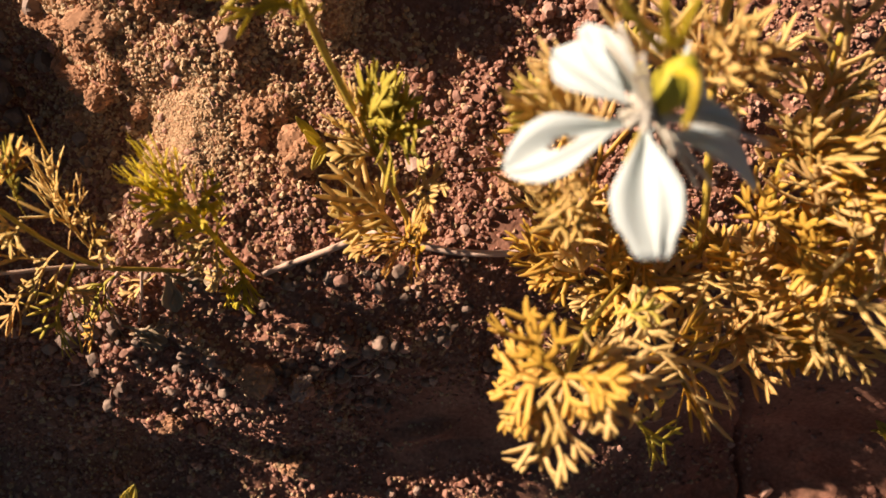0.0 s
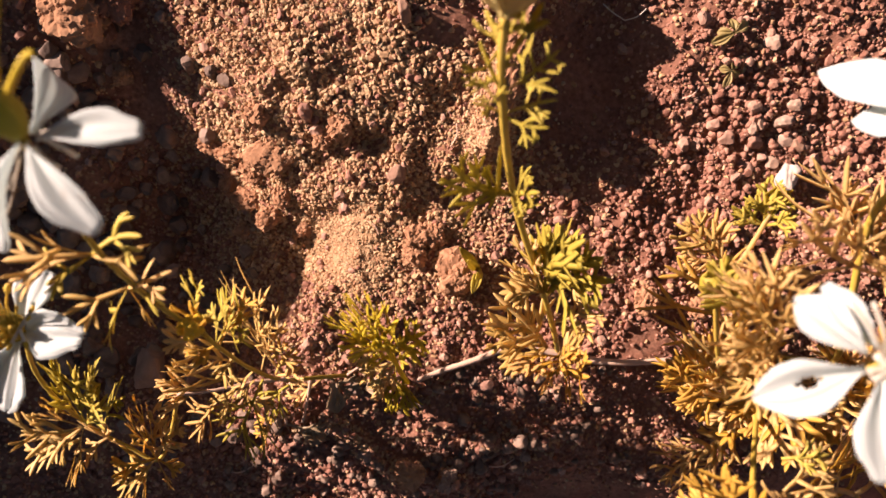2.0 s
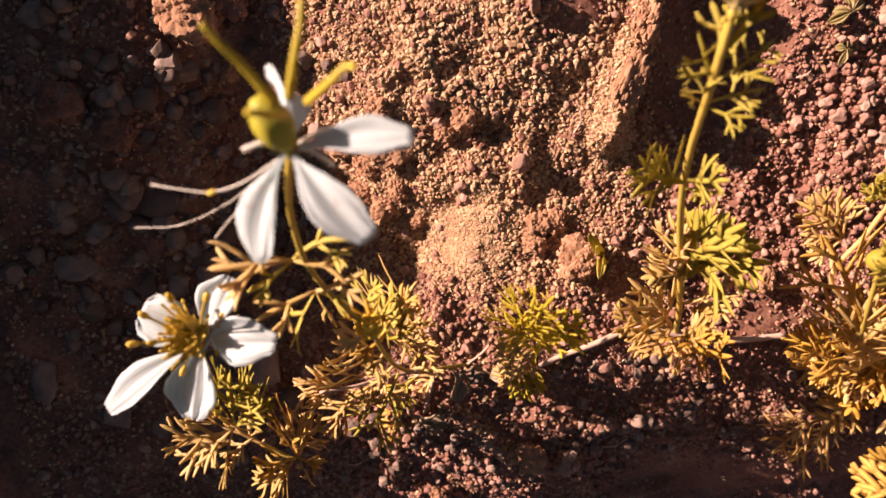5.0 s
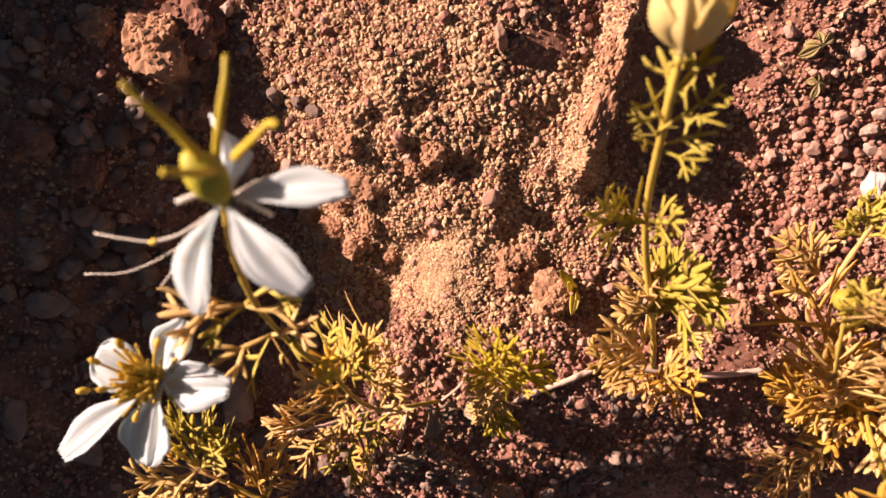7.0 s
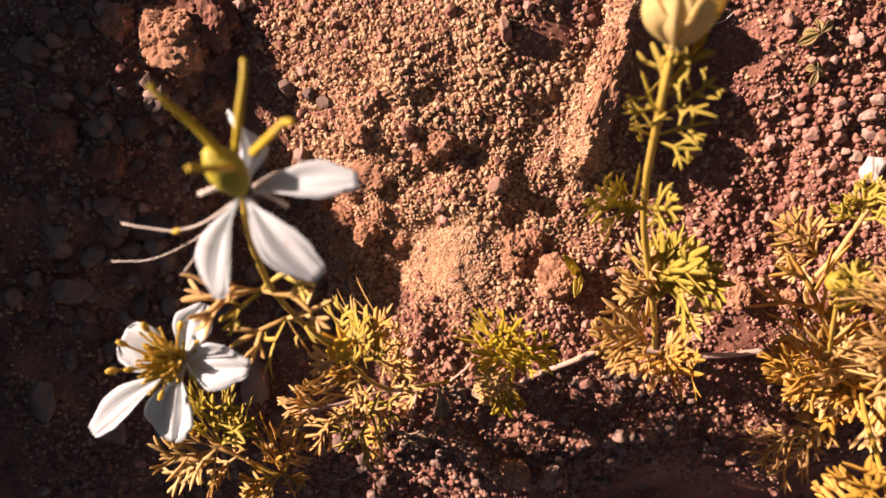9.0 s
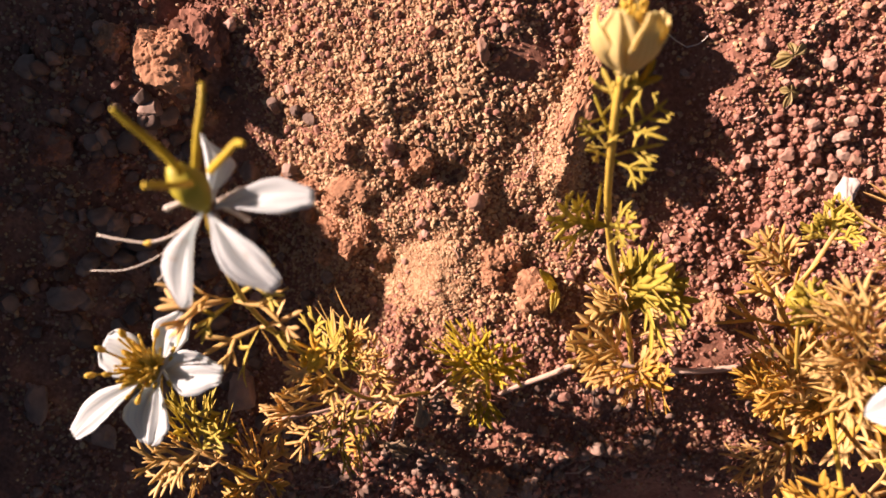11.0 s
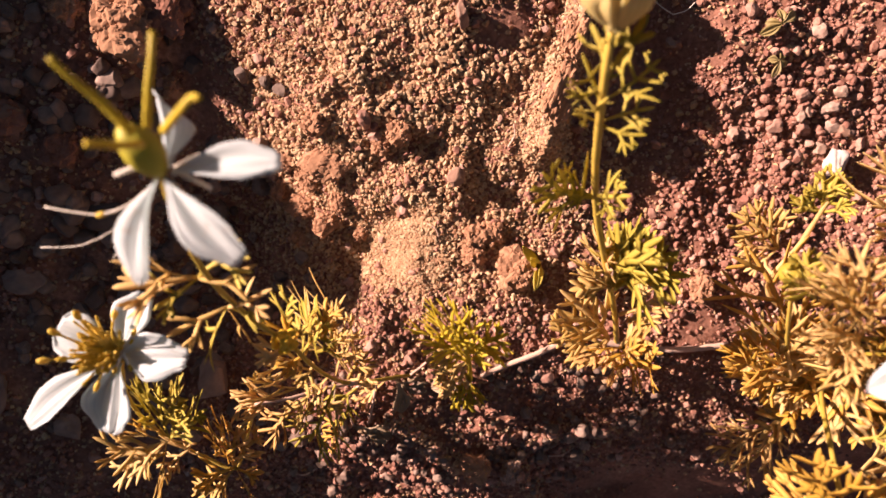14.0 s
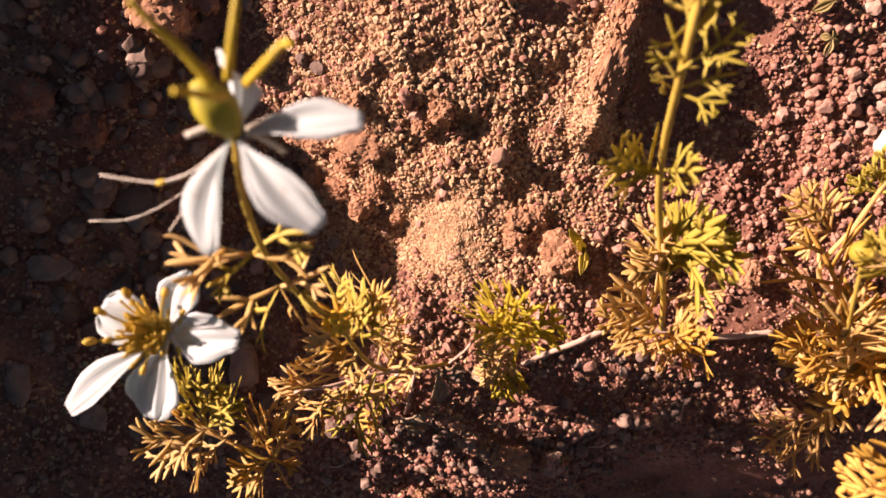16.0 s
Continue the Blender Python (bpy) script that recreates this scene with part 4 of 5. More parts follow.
for tip in ((-95.6, 14.4, 49.0), (-96.0, 10.2, 49.0), (-97.9, 10.1, 50.0), (-95.1, 15.7, 49.0)):
    filament(fresh, [(-98.8, 12.1, 46.0), Vector((-97.0, 12.6, 49.0)), tip], 0.28, 0.72, "nectary")

# ---- sprouting rosette ----
sprout = thing("leafy_sprout", (*(-41.1, -5.4), ground_z(*(-41.1, -5.4))), "small rosette of yellow-green feathery leaves on soil", "plant")
stem(sprout, [(-40.6, -6.7, -9.0), (-41.0, -2.9, 2.0), (-41.7, 3.1, 17.0), (-42.4, 7.7, 28.0)], 0.6, 0.5, YOUNG)
for tip, n, m in (((-49.7, 12.9, 34.0), 4, YOUNG), ((-50.6, 8.9, 29.0), 4, YOUNG), ((-47.8, 14.4, 35.0), 4, YOUNG), ((-44.5, 15.7, 36.0), 4, YOUNG), ((-41.6, 15.5, 36.0), 4, YOUNG),
                  ((-34.5, 10.5, 32.0), 3, YOUNG), ((-35.8, 7.9, 28.0), 3, YOUNG), ((-39.2, 13.1, 35.0), 3, YOUNG), ((-49.9, 4.7, 22.0), 3, GOLD)):
    leaf(sprout, (-42.2, 5.8, 23.0), tip, n, m, 0.85, (-0.7, 0.1, 1))
for tip, n, m in (((-49.7, -0.3, 11.0), 3, GOLD), ((-47.5, -3.1, 8.0), 3, GOLD), ((-45.7, 4.2, 22.0), 3, YOUNG), ((-37.7, 4.6, 20.0), 3, YOUNG), ((-43.6, -3.8, 9.0), 3, GOLD), ((-40.2, -4.2, 9.0), 3, YOUNG)):
    leaf(sprout, (-41.6, 2.1, 14.0), tip, n, m, 0.85)
for tip, n, m in (((-39.7, -11.4, -6.0), 2, GOLD), ((-44.7, -10.7, -6.0), 2, YOUNG), ((-42.6, -12.4, -7.0), 3, YOUNG), ((-48.2, -7.8, -3.0), 2, RUST), ((-38.1, -10.2, -5.0), 2, YOUNG)):
    leaf(sprout, (-41.2, -3.4, 1.0), tip, n, m, 0.95)
petal(sprout, (-44.2, -4.8, -2.0), (-49.9, -7.2, -4.0), (-0.3, 0.2, 1), 4.0, GREY, 0.1, 0.05, 0.3, "dull oval seed leaf").name = "seed_leaf"

# ---- upright plant with the closed bud ----
tall = thing("budding_flower_plant", (*(-4.8, 0.3), ground_z(*(-4.8, 0.3))), "slender plant with feathery leaves and a closed cream bud", "plant")
stem(tall, [(-4.9, -0.3, -9.0), (-8.2, 8.4, 4.0), (-13.1, 19.6, 19.0), (-18.1, 29.9, 34.0), (-21.0, 37.7, 46.0), (-22.8, 44.5, 58.0), (-23.5, 49.5, 65.0), (-23.4, 54.3, 69.0)], 0.66, 0.61)
for tip, n, m in (((-23.0, 7.1, 3.0), 3, GOLD), ((-22.4, 11.5, 8.0), 4, GOLD), ((-21.7, 16.3, 12.0), 4, GOLD), ((-20.1, 1.4, 2.0), 3, GOLD), ((-17.5, -1.8, 7.0), 3, RUST)):
    leaf(tall, (-9.1, 3.6, 1.0), tip, n, m, 1.2)
for tip, n, m in (((-12.9, -2.4, 11.0), 3, RUST), ((-9.6, -2.5, 14.0), 3, RUST), ((-7.2, -0.0, 17.0), 3, AMBER), ((-3.0, 0.4, 19.0), 3, AMBER), ((-2.8, 3.7, 16.0), 3, GOLD), ((-1.9, 7.6, 9.0), 3, RUST), ((-3.7, 6.7, 8.0), 3, RUST)):
    leaf(tall, (-6.6, 2.0, 2.0), tip, 2, m, 1.25)
leaf(tall, (-8.2, 9.8, 7.0), (0.7, 15.0, 13.0), 2, GOLD, 1.1)
for tip, n, m in (((-20.0, 23.5, 22.0), 3, GOLD), ((-15.6, 28.1, 26.0), 3, GOLD), ((-9.8, 29.9, 25.0), 4, GREEN), ((-7.8, 28.0, 26.0), 4, GREEN), ((-20.8, 16.6, 18.0), 2, GOLD)):
    leaf(tall, (-11.8, 16.9, 16.0), tip, n, m, 1.3)
leaf(tall, (-11.1, 16.2, 16.0), (-1.3, 19.7, 33.0), 4, GREEN, 1.45)
leaf(tall, (-11.4, 16.6, 17.0), (-6.8, 27.2, 36.0), 4, GREEN, 1.45)
leaf(tall, (-11.1, 16.2, 16.0), (-3.8, 22.6, 34.0), 4, GREEN, 1.4)
leaf(tall, (-19.8, 34.2, 41.0), (-30.1, 38.2, 50.0), 4, GREEN, 0.9)
leaf(tall, (-19.8, 34.2, 41.0), (-28.1, 35.4, 46.0), 3, GREEN, 0.9)
leaf(tall, (-20.0, 34.6, 42.0), (-16.9, 33.8, 52.0), 3, GREEN, 0.9)
leaf(tall, (-19.4, 33.3, 40.0), (-17.5, 31.7, 48.0), 2, GREEN, 0.8)
leaf(tall, (-22.5, 44.3, 57.0), (-16.6, 42.0, 60.0), 2, GREEN, 0.56, None, 1.45)
leaf(tall, (-22.4, 44.5, 57.0), (-15.6, 45.6, 61.0), 2, GREEN, 0.56, None, 1.45)
leaf(tall, (-22.5, 44.3, 57.0), (-27.1, 45.3, 60.0), 1, GREEN, 0.56, None, 1.45)
leaf(tall, (-22.7, 44.4, 58.0), (-26.9, 48.8, 62.0), 2, GREEN, 0.56, None, 1.45)
leaf(tall, (-22.9, 46.8, 61.0), (-15.7, 51.6, 64.0), 2, GREEN, 0.56, None, 1.45)
leaf(tall, (-22.9, 46.2, 60.0), (-26.4, 52.5, 65.0), 2, GREEN, 0.56, None, 1.45)
leaf(tall, (-23.1, 49.7, 64.0), (-18.4, 56.4, 68.0), 1, GREEN, 1.3)
leaf(tall, (-23.1, 49.7, 64.0), (-25.8, 55.5, 68.0), 1, GREEN, 0.9)
leaf(tall, (-23.1, 50.9, 65.0), (-21.0, 55.2, 68.0), 1, GREEN, 0.9)
closed = capsule(tall, (-23.2, 54.2, 69.0), (1.5, 8, 3), 5.0, 2.0, "flower", "half-closed cream flower bud")
foot = (-23.2, 54.0, 69.5)
for tip, up in (((-27.6, 61.5, 75.5), (1, 0.1, 0.2)), ((-25.6, 60.2, 77.6), (0.3, 0.5, -1)), ((-20.9, 59.8, 77.2), (-0.7, 0.3, -0.7)), ((-18.6, 60.8, 74.0), (-1, 0.1, 0.2)), ((-21.8, 64.0, 69.5), (0, -0.4, 1))):
    petal(closed, foot, tip, up, 6.4, BUD, 0.3, -0.2, 0.35, blunt=0.3)
for i in range(16):
    a = 2.4 * i
    tip = Vector((-22.6, 61.3, 74.0)) + Vector((1.5 * math.cos(a), rnd.uniform(-1, 1.2), 1.7 * math.sin(a)))
    filament(closed, [foot, Vector(foot).lerp(tip, 0.5), tip], 0.16, rnd.uniform(0.5, 0.7), "stamen")

# ---- dry stalk lying on the soil ----
stalk = thing("dry_stalk", (*(-37.4, -4.9), ground_z(*(-37.4, -4.9))), "thin dry pinkish stalk lying on the soil", "stalk")
def lying(places, lift):
    return [(x, y, ground_z(x, y) + lift) for x, y in places]


stem(stalk, lying([(-38.5, -5.5), (-33.0, -3.3), (-25.3, -0.6), (-19.0, 1.8), (-13.5, 3.6)], 1.5), 0.55, 0.85, STRAW)
stem(stalk, lying([(-13.5, 3.6), (-6.7, 1.3), (2.0, -0.5), (10.6, -1.0), (21.3, -0.5)], 1.5), 0.85, 0.7, STRAW)
stalk_end = thing("dry_stalk", (*(-46.9, -4.7), ground_z(*(-46.9, -4.7))), "short broken end of a dry stalk on soil", "stalk")
stem(stalk_end, [(-38.2, -6.9, -8.0), (-35.5, -8.0, -8.5), (-32.1, -8.7, -9.0)], 0.35, 0.50, STRAW)

# ---- bushy plant with two flowers raised high ----
CROWN = (47.8, -0.1, -9.0)
bush = thing("bushy_flower_plant", (CROWN[0], CROWN[1], ground_z(CROWN[0], CROWN[1])), "bushy plant of feathery golden leaves with two white flowers", "plant")
CROWN = (CROWN[0], CROWN[1], ground_z(CROWN[0], CROWN[1]) + 0.5)
# stalk of the lower flower and of the upper one
stem(bush, [CROWN, (35.1, 2.1, 20.0), (26.2, 6.3, 45.0), (19.7, 8.6, 66.0), (19.7, 12.5, 74.0)], 0.4, 0.36)
stem(bush, [CROWN, (47.9, 2.2, 12.0), (42.0, 30.0, 34.0), (38.8, 36.5, 52.0), (37.2, 39.8, 62.0), (36.8, 40.6, 66.5)], 0.77, 0.55)
stem(bush, [CROWN, (27.0, 12.5, 2.0), (31.0, 23.9, 9.0), (33.2, 32.6, 16.0)], 0.63, 0.50, GOLD)
stem(bush, [CROWN, (33.0, -7.0, 12.0), (21.5, -12.5, 36.0), (16.3, -17.0, 48.0)], 0.55, 0.5)
stem(bush, [CROWN, (45.8, -17.5, 6.0), (54.3, -16.7, 12.0), (59.7, -9.6, 22.0), (62.4, -0.8, 34.0)], 0.70, 0.50, GOLD)
stem(bush, [CROWN, (60.1, 2.3, 6.0), (60.7, 16.6, 18.0), (62.4, 24.4, 26.0), (61.5, 33.2, 34.0)], 0.70, 0.50)
# spray beneath the lower flower
for tip, n in (((8.8, -17.5, 38.2), 3), ((8.6, -24.4, 41.0), 2), ((14.0, -32.2, 41.0), 3), ((10.7, -6.0, 52.2), 3), ((10.0, -13.2, 46.6), 3), ((23.6, -16.2, 55.0), 3), ((23.7, -23.4, 49.4), 3), ((19.2, -22.7, 49.4), 3), ((13.4, -27.8, 42.4), 2), ((27.5, -14.3, 49.4), 4)):
    leaf(bush, (16.3, -17.0, 48.0), tip, n, GOLD if rnd.random() < 0.6 else AMBER, 1.15)
for tip, n in (((36.2, -23.5, 31.0), 4), ((46.0, -25.1, 17.0), 4), ((52.4, -25.0, 15.0), 4), ((35.7, -10.8, 35.0), 4), ((24.9, -11.6, 49.0), 3), ((47.5, -20.1, 16.0), 4)):
    leaf(bush, (25.8, -16.7, 36.0), tip, n, AMBER if rnd.random() < 0.4 else GOLD, 1.0)
for tip, n in (((60.6, -18.2, 24.0), 4), ((57.7, -9.8, 25.0), 3), ((57.8, -15.4, 22.0), 3), ((53.8, -11.7, 20.0), 3)):
    leaf(bush, (51.1, -17.2, 12.0), tip, n, RUST, 1.0)
for tip, n in (((73.5, -19.9, 24.0), 3), ((68.9, -17.7, 26.0), 3), ((64.7, -10.8, 30.0), 3)):
    leaf(bush, (61.7, -11.7, 20.0), tip, n, GOLD, 1.0)
leaf(bush, (29.6, -26.4, 30.0), (39.6, -33.7, 22.0), 3, GREEN, 0.7)
leaf(bush, (25.3, -9.6, 38.0), (32.3, -8.2, 40.0), 3, GREEN, 0.8)
# crowded yellow-brown leaves on the far side
for i in range(40):
    root = Vector((66.8, -1.9, 16.0)) + Vector((rnd.uniform(-12, 14), rnd.uniform(-8, 18), rnd.uniform(-10, 12)))
    a = rnd.uniform(-0.5, 3.6)
    leaf(bush, root, root + Vector((math.cos(a), math.sin(a), rnd.uniform(0.1, 0.9))) * rnd.uniform(9, 14), 2, AMBER if rnd.random() < 0.5 else GOLD, 1.3)
for tip in ((59.2, 31.5, 24.0), (68.3, 29.0, 30.0), (69.9, 24.4, 26.0), (58.9, 36.3, 40.0), (60.4, 26.8, 28.0), (76.5, 21.8, 20.0)):
    leaf(bush, (62.0, 23.2, 25.0), tip, 3, GOLD, 1.0)
for i in range(32):
    root = Vector((44.2, -8.8, 4.0)) + Vector((rnd.uniform(-13, 24), rnd.uniform(-9, 9), rnd.uniform(-8, 10)))
    a = rnd.uniform(-2.8, 3.4)
    leaf(bush, root, root + Vector((math.cos(a), math.sin(a), rnd.uniform(0.1, 0.9))) * rnd.uniform(9, 14), 2, RUST if rnd.random() < 0.3 else AMBER if rnd.random() < 0.5 else GOLD, 1.3)
# leaves between lower flower and soil
for tip, n in (((12.3, 1.1, 16.0), 3), ((15.9, -5.2, 12.0), 3), ((14.4, 5.7, 16.0), 3), ((18.7, 10.6, 24.0), 3), ((21.3, 11.4, 30.0), 3), ((25.0, 10.0, 30.0), 3), ((13.7, 24.3, 22.0), 3), ((21.3, 2.1, 20.0), 4), ((18.8, -8.4, 10.0), 3)):
    leaf(bush, (25.9, -5.2, 12.0), tip, n, GOLD if rnd.random() < 0.6 else AMBER, 1.0)
for tip, n in (((16.7, 0.1, -1.0), 3), ((17.5, -4.1, 0.0), 3), ((20.6, -6.7, 3.0), 3), ((26.4, -4.7, 4.0), 3), ((20.6, 5.0, 2.0), 3), ((28.3, 2.7, 4.0), 3)):
    leaf(bush, (26.2, -0.9, -1.0), tip, 2, AMBER if rnd.random() < 0.5 else RUST, 1.35)
# thin brownish leaves low on the soil
for tip in ((20.0, -31.0, -13.5), (23.0, -26.5, -13.0), (24.5, -34.0, -15.0), (29.0, -29.5, -14.0)):
    leaf(bush, (35.0, -21.0, -11.0), tip, 2, RUST, 0.75)
for tip in ((29.5, -14.0, -11.0), (33.0, -19.0, -12.5), (39.5, -17.0, -11.0), (22.0, -8.0, -7.0)):
    leaf(bush, (36.5, -7.0, -8.0), tip, 2, RUST, 0.85)
# branch with soft young tips beside the pale stone
for tip, n in (((17.2, 31.2, 6.0), 3), ((20.8, 33.1, 7.0), 3), ((25.5, 34.2, 9.0), 1), ((27.8, 31.1, 9.0), 1), ((18.3, 24.0, 5.0), 2), ((20.6, 17.8, 4.0), 2)):
    leaf(bush, (28.0, 22.8, 5.0), tip, n, RUST if rnd.random() < 0.5 else GOLD, 0.95)
for tip, n in (((26.8, 33.2, 15.0), 4), ((28.0, 35.3, 17.0), 4), ((33.9, 39.1, 20.0), 5), ((35.4, 36.3, 20.0), 5), ((37.0, 32.4, 20.0), 4), ((31.1, 38.8, 18.0), 4)):
    leaf(bush, (32.9, 30.4, 14.0), tip, n, GREEN, 0.85)
for tip in ((9.7, 23.1, 46.0), (11.7, 24.1, 47.0), (10.3, 19.3, 44.0), (14.8, 22.0, 46.0)):
    leaf(bush, (16.0, 15.7, 42.0), tip, 3, GREEN, 0.95)
for tip, n in (((31.3, 8.2, 8.0), 3), ((29.5, 13.0, 7.0), 3), ((33.8, 6.1, 10.0), 3), ((36.0, -3.0, 12.0), 3), ((30.0, -10.5, 10.0), 3), ((32.5, -13.0, 14.0), 3), ((27.1, -14.1, 6.0), 3), ((37.1, -9.6, 14.0), 3)):
    leaf(bush, (35.4, -4.0, 2.0), tip, 2, AMBER if rnd.random() < 0.5 else GOLD, 1.3)
for tip, n in (((8.8, 19.0, 58.0), 2), ((10.8, 22.2, 58.0), 2), ((13.2, 25.3, 58.0), 2), ((10.0, 12.2, 56.0), 2), ((16.8, 25.9, 56.0), 2), ((10.8, 7.3, 52.0), 3), ((14.1, 0.7, 50.0), 3), ((9.5, 15.4, 55.0), 3), ((12.0, 19.2, 60.0), 3), ((16.0, 3.5, 54.0), 3)):
    leaf(bush, (20.1, 10.6, 48.0), tip, n + 1, GOLD, 0.75)
# leaves behind the upper flower
for tip, n in (((37.8, 37.5, 30.0), 2), ((37.4, 41.6, 36.0), 2), ((44.1, 32.7, 38.0), 3), ((49.7, 32.4, 40.0), 3), ((54.4, 32.3, 38.0), 3), ((51.5, 28.0, 30.0), 3), ((43.0, 30.4, 34.0), 3), ((44.4, 26.1, 28.0), 3)):
    leaf(bush, (47.5, 24.7, 20.0), tip, n, GOLD, 1.0)
for tip, n in (((29.2, 26.3, 64.0), 3), ((34.8, 25.1, 64.0), 3), ((36.3, 26.3, 66.0), 3), ((33.3, 24.4, 60.0), 3), ((18.6, 29.4, 58.0), 2)):
    leaf(bush, (34.9, 21.5, 50.0), tip, n, GOLD, 1.0)

stem(bush, [(25.9, -5.2, 12.0), (19.5, 6.0, 25.0), (14.8, 16.0, 36.5), (13.6, 18.8, 39.0)], 0.45, 0.4)
knob = Shape()
knob.ball((13.2, 20.0, 40.5), (2.5, 2.1, 2.0), None, 8, 12)
part("bud", knob, GREEN, bush, "round olive-green flower bud")
lower = capsule(bush, (20.3, 13.1, 75.0), (4, 9, 11), 6.2, 1.9, "flower", "white flower with a green capsule and reflexed styles")
# the gap in this petal stands for the shadow of a style
petal(lower, (17.5, 11.9, 75.0), (6.0, 7.8, 72.0), (0.1, 0.2, 1), 6.4, PETAL, 0.2, 0.1, label="white petal with a hole in place of the style's shadow", shadow_hole=(0.5, 0.1, 0.1))
petal(lower, (17.8, 13.5, 75.0), (10.9, 19.7, 72.0), (-0.1, -0.1, 1), 5.2, PETAL, 0.25, 0.1)
petal(lower, (19.3, 11.6, 75.0), (19.7, -1.0, 76.0), (-0.5, 0.3, 1), 6.8, PETAL, 0.22, 0.1, blunt=0.45)
petal(lower, (21.3, 11.0, 74.0), (34.1, 6.7, 65.0), (-0.5, 0.5, 1), 6, PETAL, 0.15, 0.1)
petal(lower, (20.4, 13.9, 73.0), (27.3, 19.9, 66.0), (0.3, -0.2, 1), 7, PETAL, 0.15, 0.1)
petal(lower, (18.8, 14.0, 75.0), (13.4, 21.4, 74.0), (-0.2, -0.1, 1), 3.6, PETAL, 0.25, 0.1, blunt=0.4)
petal(lower, (20.4, 12.0, 75.0), (28.7, 11.7, 74.0), (-0.5, 0.2, 1), 3.2, PETAL, 0.25, 0.12)
style(lower, [(19.1, 14.5, 84.0), (19.5, 13.4, 87.0), (19.5, 11.5, 87.0), (19.5, 9.8, 85.0)], 0.4)
style(lower, [(18.2, 16.4, 85.0), (17.0, 18.7, 88.0), (16.9, 20.9, 89.0)], 0.4)
style(lower, [(18.7, 16.1, 85.0), (18.7, 17.8, 89.0), (19.1, 20.0, 91.0)], 0.4)
style(lower, [(17.6, 15.8, 85.0), (14.5, 17.6, 88.0), (12.1, 20.0, 90.0)], 0.4)
for tip in ((21.0, 8.4, 78.0), (15.4, 19.8, 80.0), (25.3, 13.9, 76.0), (31.2, 10.1, 74.0), (28.2, 12.0, 75.0), (17.2, 16.8, 81.0), (14.2, 19.7, 78.0), (25.3, 6.0, 72.0), (26.6, 6.3, 72.0), (23.6, 4.0, 72.0)):
    filament(lower, [(20.0, 12.6, 75.0), Vector((19.1, 12.7, 78.0)).lerp(Vector(tip), 0.5), tip], 0.26)
for tip in ((16.0, 12.0, 78.0), (16.9, 13.9, 78.0), (16.6, 11.1, 78.0), (18.2, 10.5, 78.0)):
    filament(lower, [(19.9, 12.6, 75.0), Vector((18.5, 12.5, 78.0)), tip], 0.5, 0, "nectary")

upper = capsule(bush, (36.8, 40.7, 67.0), (4, 9, 9), 6.2, 1.9, "flower", "white flower with a yellow-green capsule, petals spread wide")
petal(upper, (34.6, 41.1, 67.0), (23.5, 51.5, 53.0), (-0.6, 0.3, 0.7), 6.6, PETAL, 0.15, 0.1)
petal(upper, (35.4, 40.7, 66.0), (25.5, 43.3, 58.0), (-0.3, 0.4, 1), 6.6, PETAL, 0.15, 0.1)
petal(upper, (35.5, 39.5, 67.0), (28.1, 36.6, 62.0), (-0.4, 0.4, 1), 6.6, PETAL, 0.15, 0.1)
petal(upper, (37.5, 39.2, 67.0), (45.0, 28.9, 71.0), (-0.9, 0.5, 1), 7.1, PETAL, 0.15, 0.1)
petal(upper, (38.5, 40.7, 66.0), (52.3, 42.7, 62.0), (-0.3, 0.2, 1), 6.6, PETAL, 0.15, 0.1)
style(upper, [(34.5, 41.8, 74.0), (33.0, 43.3, 77.0), (33.7, 46.0, 78.0)], 0.4)
style(upper, [(35.1, 41.5, 74.0), (35.4, 42.6, 77.0), (36.8, 44.1, 78.0)], 0.4)
style(upper, [(33.8, 41.5, 74.0), (30.2, 42.6, 77.0), (27.2, 44.9, 79.0)], 0.4)
for tip in ((31.1, 44.6, 70.0), (29.9, 41.4, 68.0), (32.0, 37.6, 68.0), (37.8, 33.0, 70.0), (40.5, 34.4, 70.0), (40.5, 40.5, 70.0), (31.5, 41.2, 72.0), (33.1, 37.8, 70.0)):
    filament(upper, [(36.6, 40.6, 67.0), Vector((35.2, 39.6, 70.0)).lerp(Vector(tip), 0.5), tip], 0.26)
for tip in ((33.1, 39.8, 70.0), (33.8, 41.5, 70.0), (34.1, 38.1, 70.0), (37.8, 36.4, 70.0)):
    filament(upper, [(36.8, 40.7, 67.0), Vector((34.8, 39.6, 70.0)), tip], 0.5, 0, "nectary")


# ---- seedlings and litter ----
def seedling(spot, tips, label, mat=GREEN, width=2.6):
    ob = thing("seedling", (spot[0], spot[1], ground_z(spot[0], spot[1])), label, "plant")
    foot = Vector((spot[0], spot[1], ground_z(spot[0], spot[1])))
    stem(ob, [foot, foot + Vector((0.2, 0.3, 1.0)), foot + Vector((0.2, 0.6, 2.2))], 0.24, 0.22, mat)
    for tip in tips:
        petal(ob, foot + Vector((0.2, 0.6, 2.2)), tip, (0.1, -0.3, 1), width, mat, 0.15, 0.1, 0.3).name = "leaf"


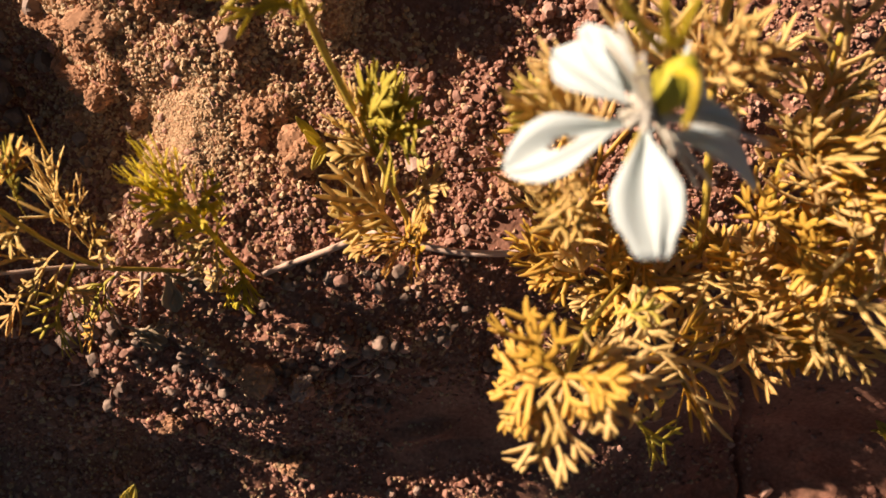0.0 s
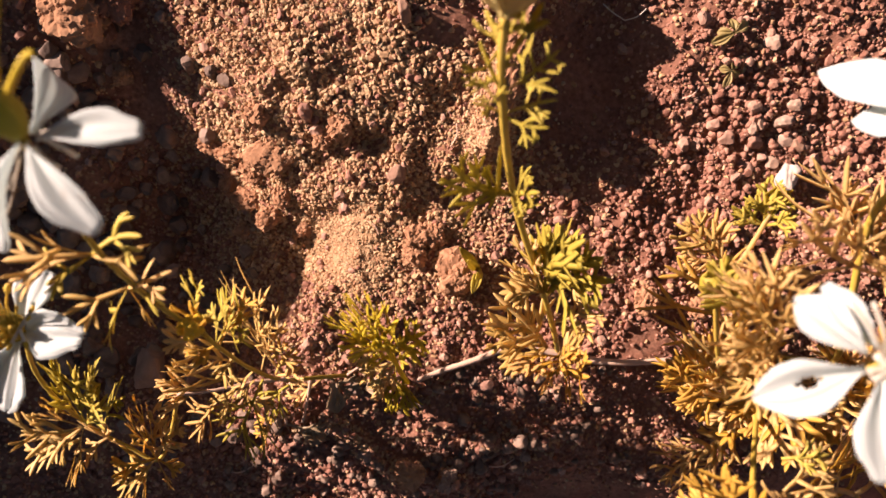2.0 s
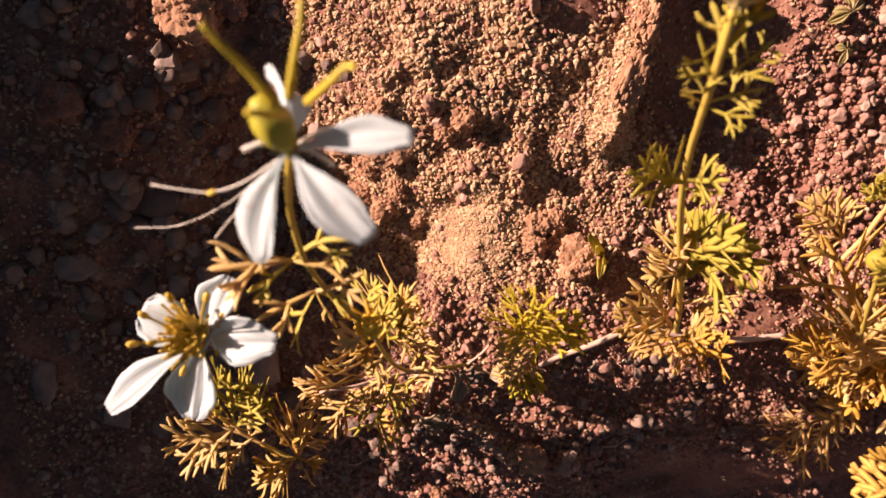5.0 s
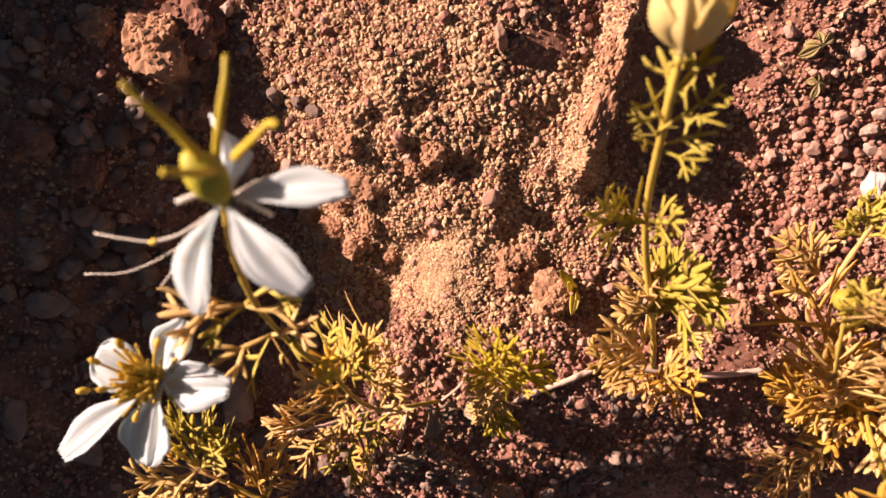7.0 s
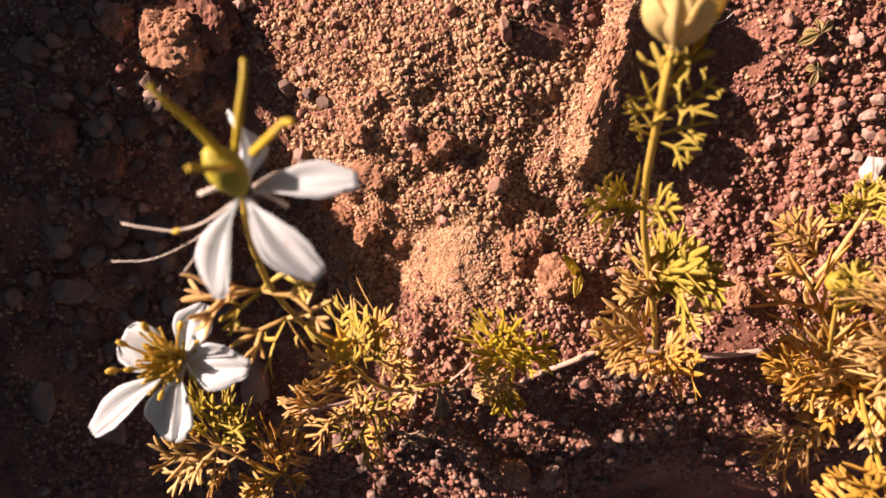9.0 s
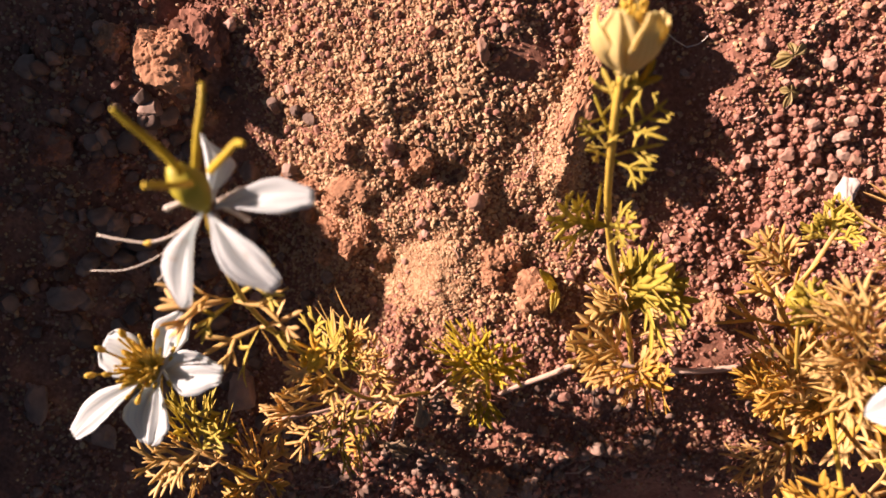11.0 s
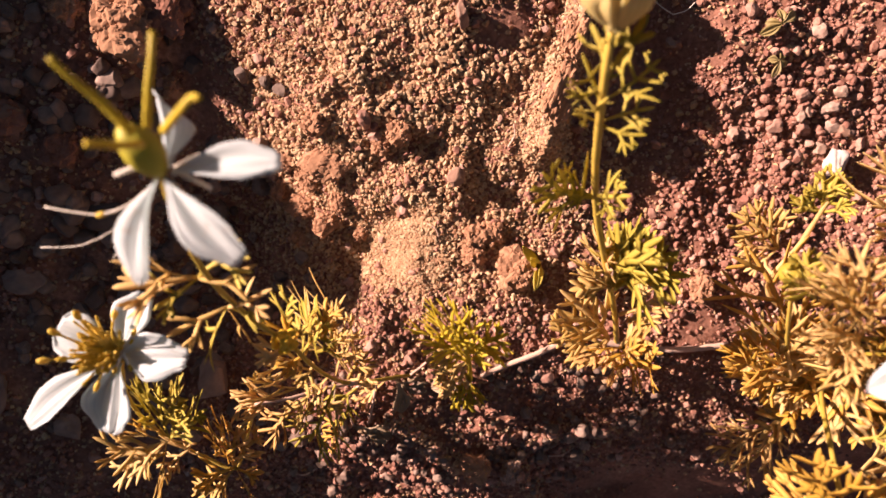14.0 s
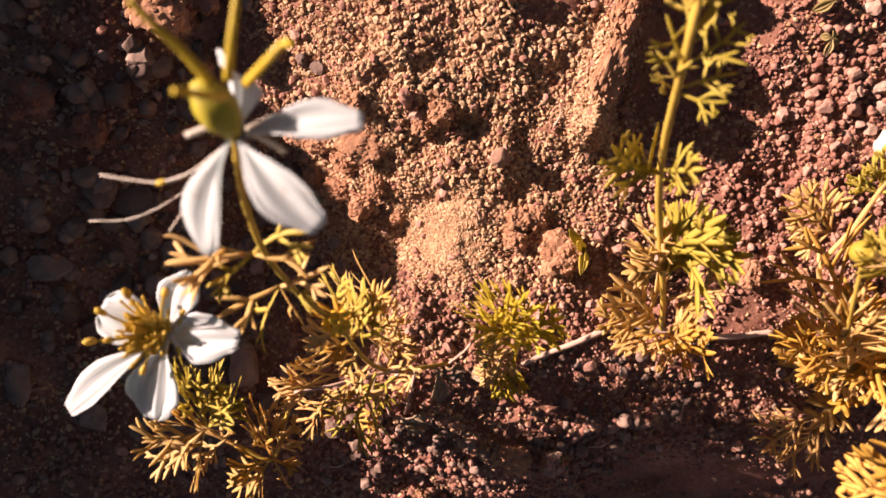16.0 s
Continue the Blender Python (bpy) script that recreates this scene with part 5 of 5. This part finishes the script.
seedling((29.8, 63.7), [(30.9, 65.8, 4.0), (27.5, 64.7, 4.0), (28.8, 60.7, 3.0), (32.0, 63.1, 3.0)], "tiny wan yellowish seedling on reddish gravel", WAN, 1.7)
seedling((29.6, 71.1), [(32.8, 74.1, 6.0), (29.2, 74.8, 6.0), (26.6, 72.2, 5.0), (25.3, 69.8, 5.0)], "tiny wan yellowish seedling on reddish gravel", WAN, 2.3)
seedling((-24.6, 20.7), [(-28.5, 25.6, 7.0), (-26.9, 22.9, 7.0), (-25.9, 15.6, 4.0), (-25.0, 18.8, 5.0)], "tiny yellow seedling beside a soil clod", GREEN, 2.2)
seedling((-77.5, -61.7), [(-68.1, -52.0, -12.0), (-69.8, -53.5, -12.0)], "tiny green seedling in dark soil", GREEN, 3.4)
seedling((116.1, -49.2), [(97.1, -38.4, -14.0), (98.9, -40.3, -14.0)], "small green seedling in dark soil", GREEN, 3.4)
hair = thing("dry_fibre", (*(7.1, 75.5), ground_z(*(7.1, 75.5))), "thin forked pale fibre lying on crusted soil", "fibre")
stem(hair, [(2.2, 78.4, 5.0), (4.5, 76.9, 4.0), (7.6, 75.8, 2.0)], 0.10, 0.14, FILAMENT, "strand")
stem(hair, [(7.6, 75.8, 2.0), (9.8, 76.0, 4.0), (11.5, 77.4, 5.0)], 0.14, 0.10, FILAMENT, "strand")
litter = random.Random(5)
for x, y, a, size in ((-18, -28, 20, 7), (-60, -33, 200, 6), (33, 10, 80, 6), (-48, 30, 130, 4), (22, 60, 30, 5), (-30, 50, 75, 5), (-84, -30, 10, 8), (52, -42, -20, 9)):
    bit = thing("dry_stem_bit", (x, y, ground_z(x, y) + 0.4), "short curled bit of dry stem on the soil", "litter", "dry bits on the soil")
    c, s = math.cos(radians(a)) * size / 2, math.sin(radians(a)) * size / 2
    stem(bit, [(x - c, y - s, ground_z(x - c, y - s) + 0.6), (x + s * 0.3, y - c * 0.3, ground_z(x, y) + 0.9), (x + c, y + s, ground_z(x + c, y + s) + 0.6)], 0.21, 0.14, STRAW)
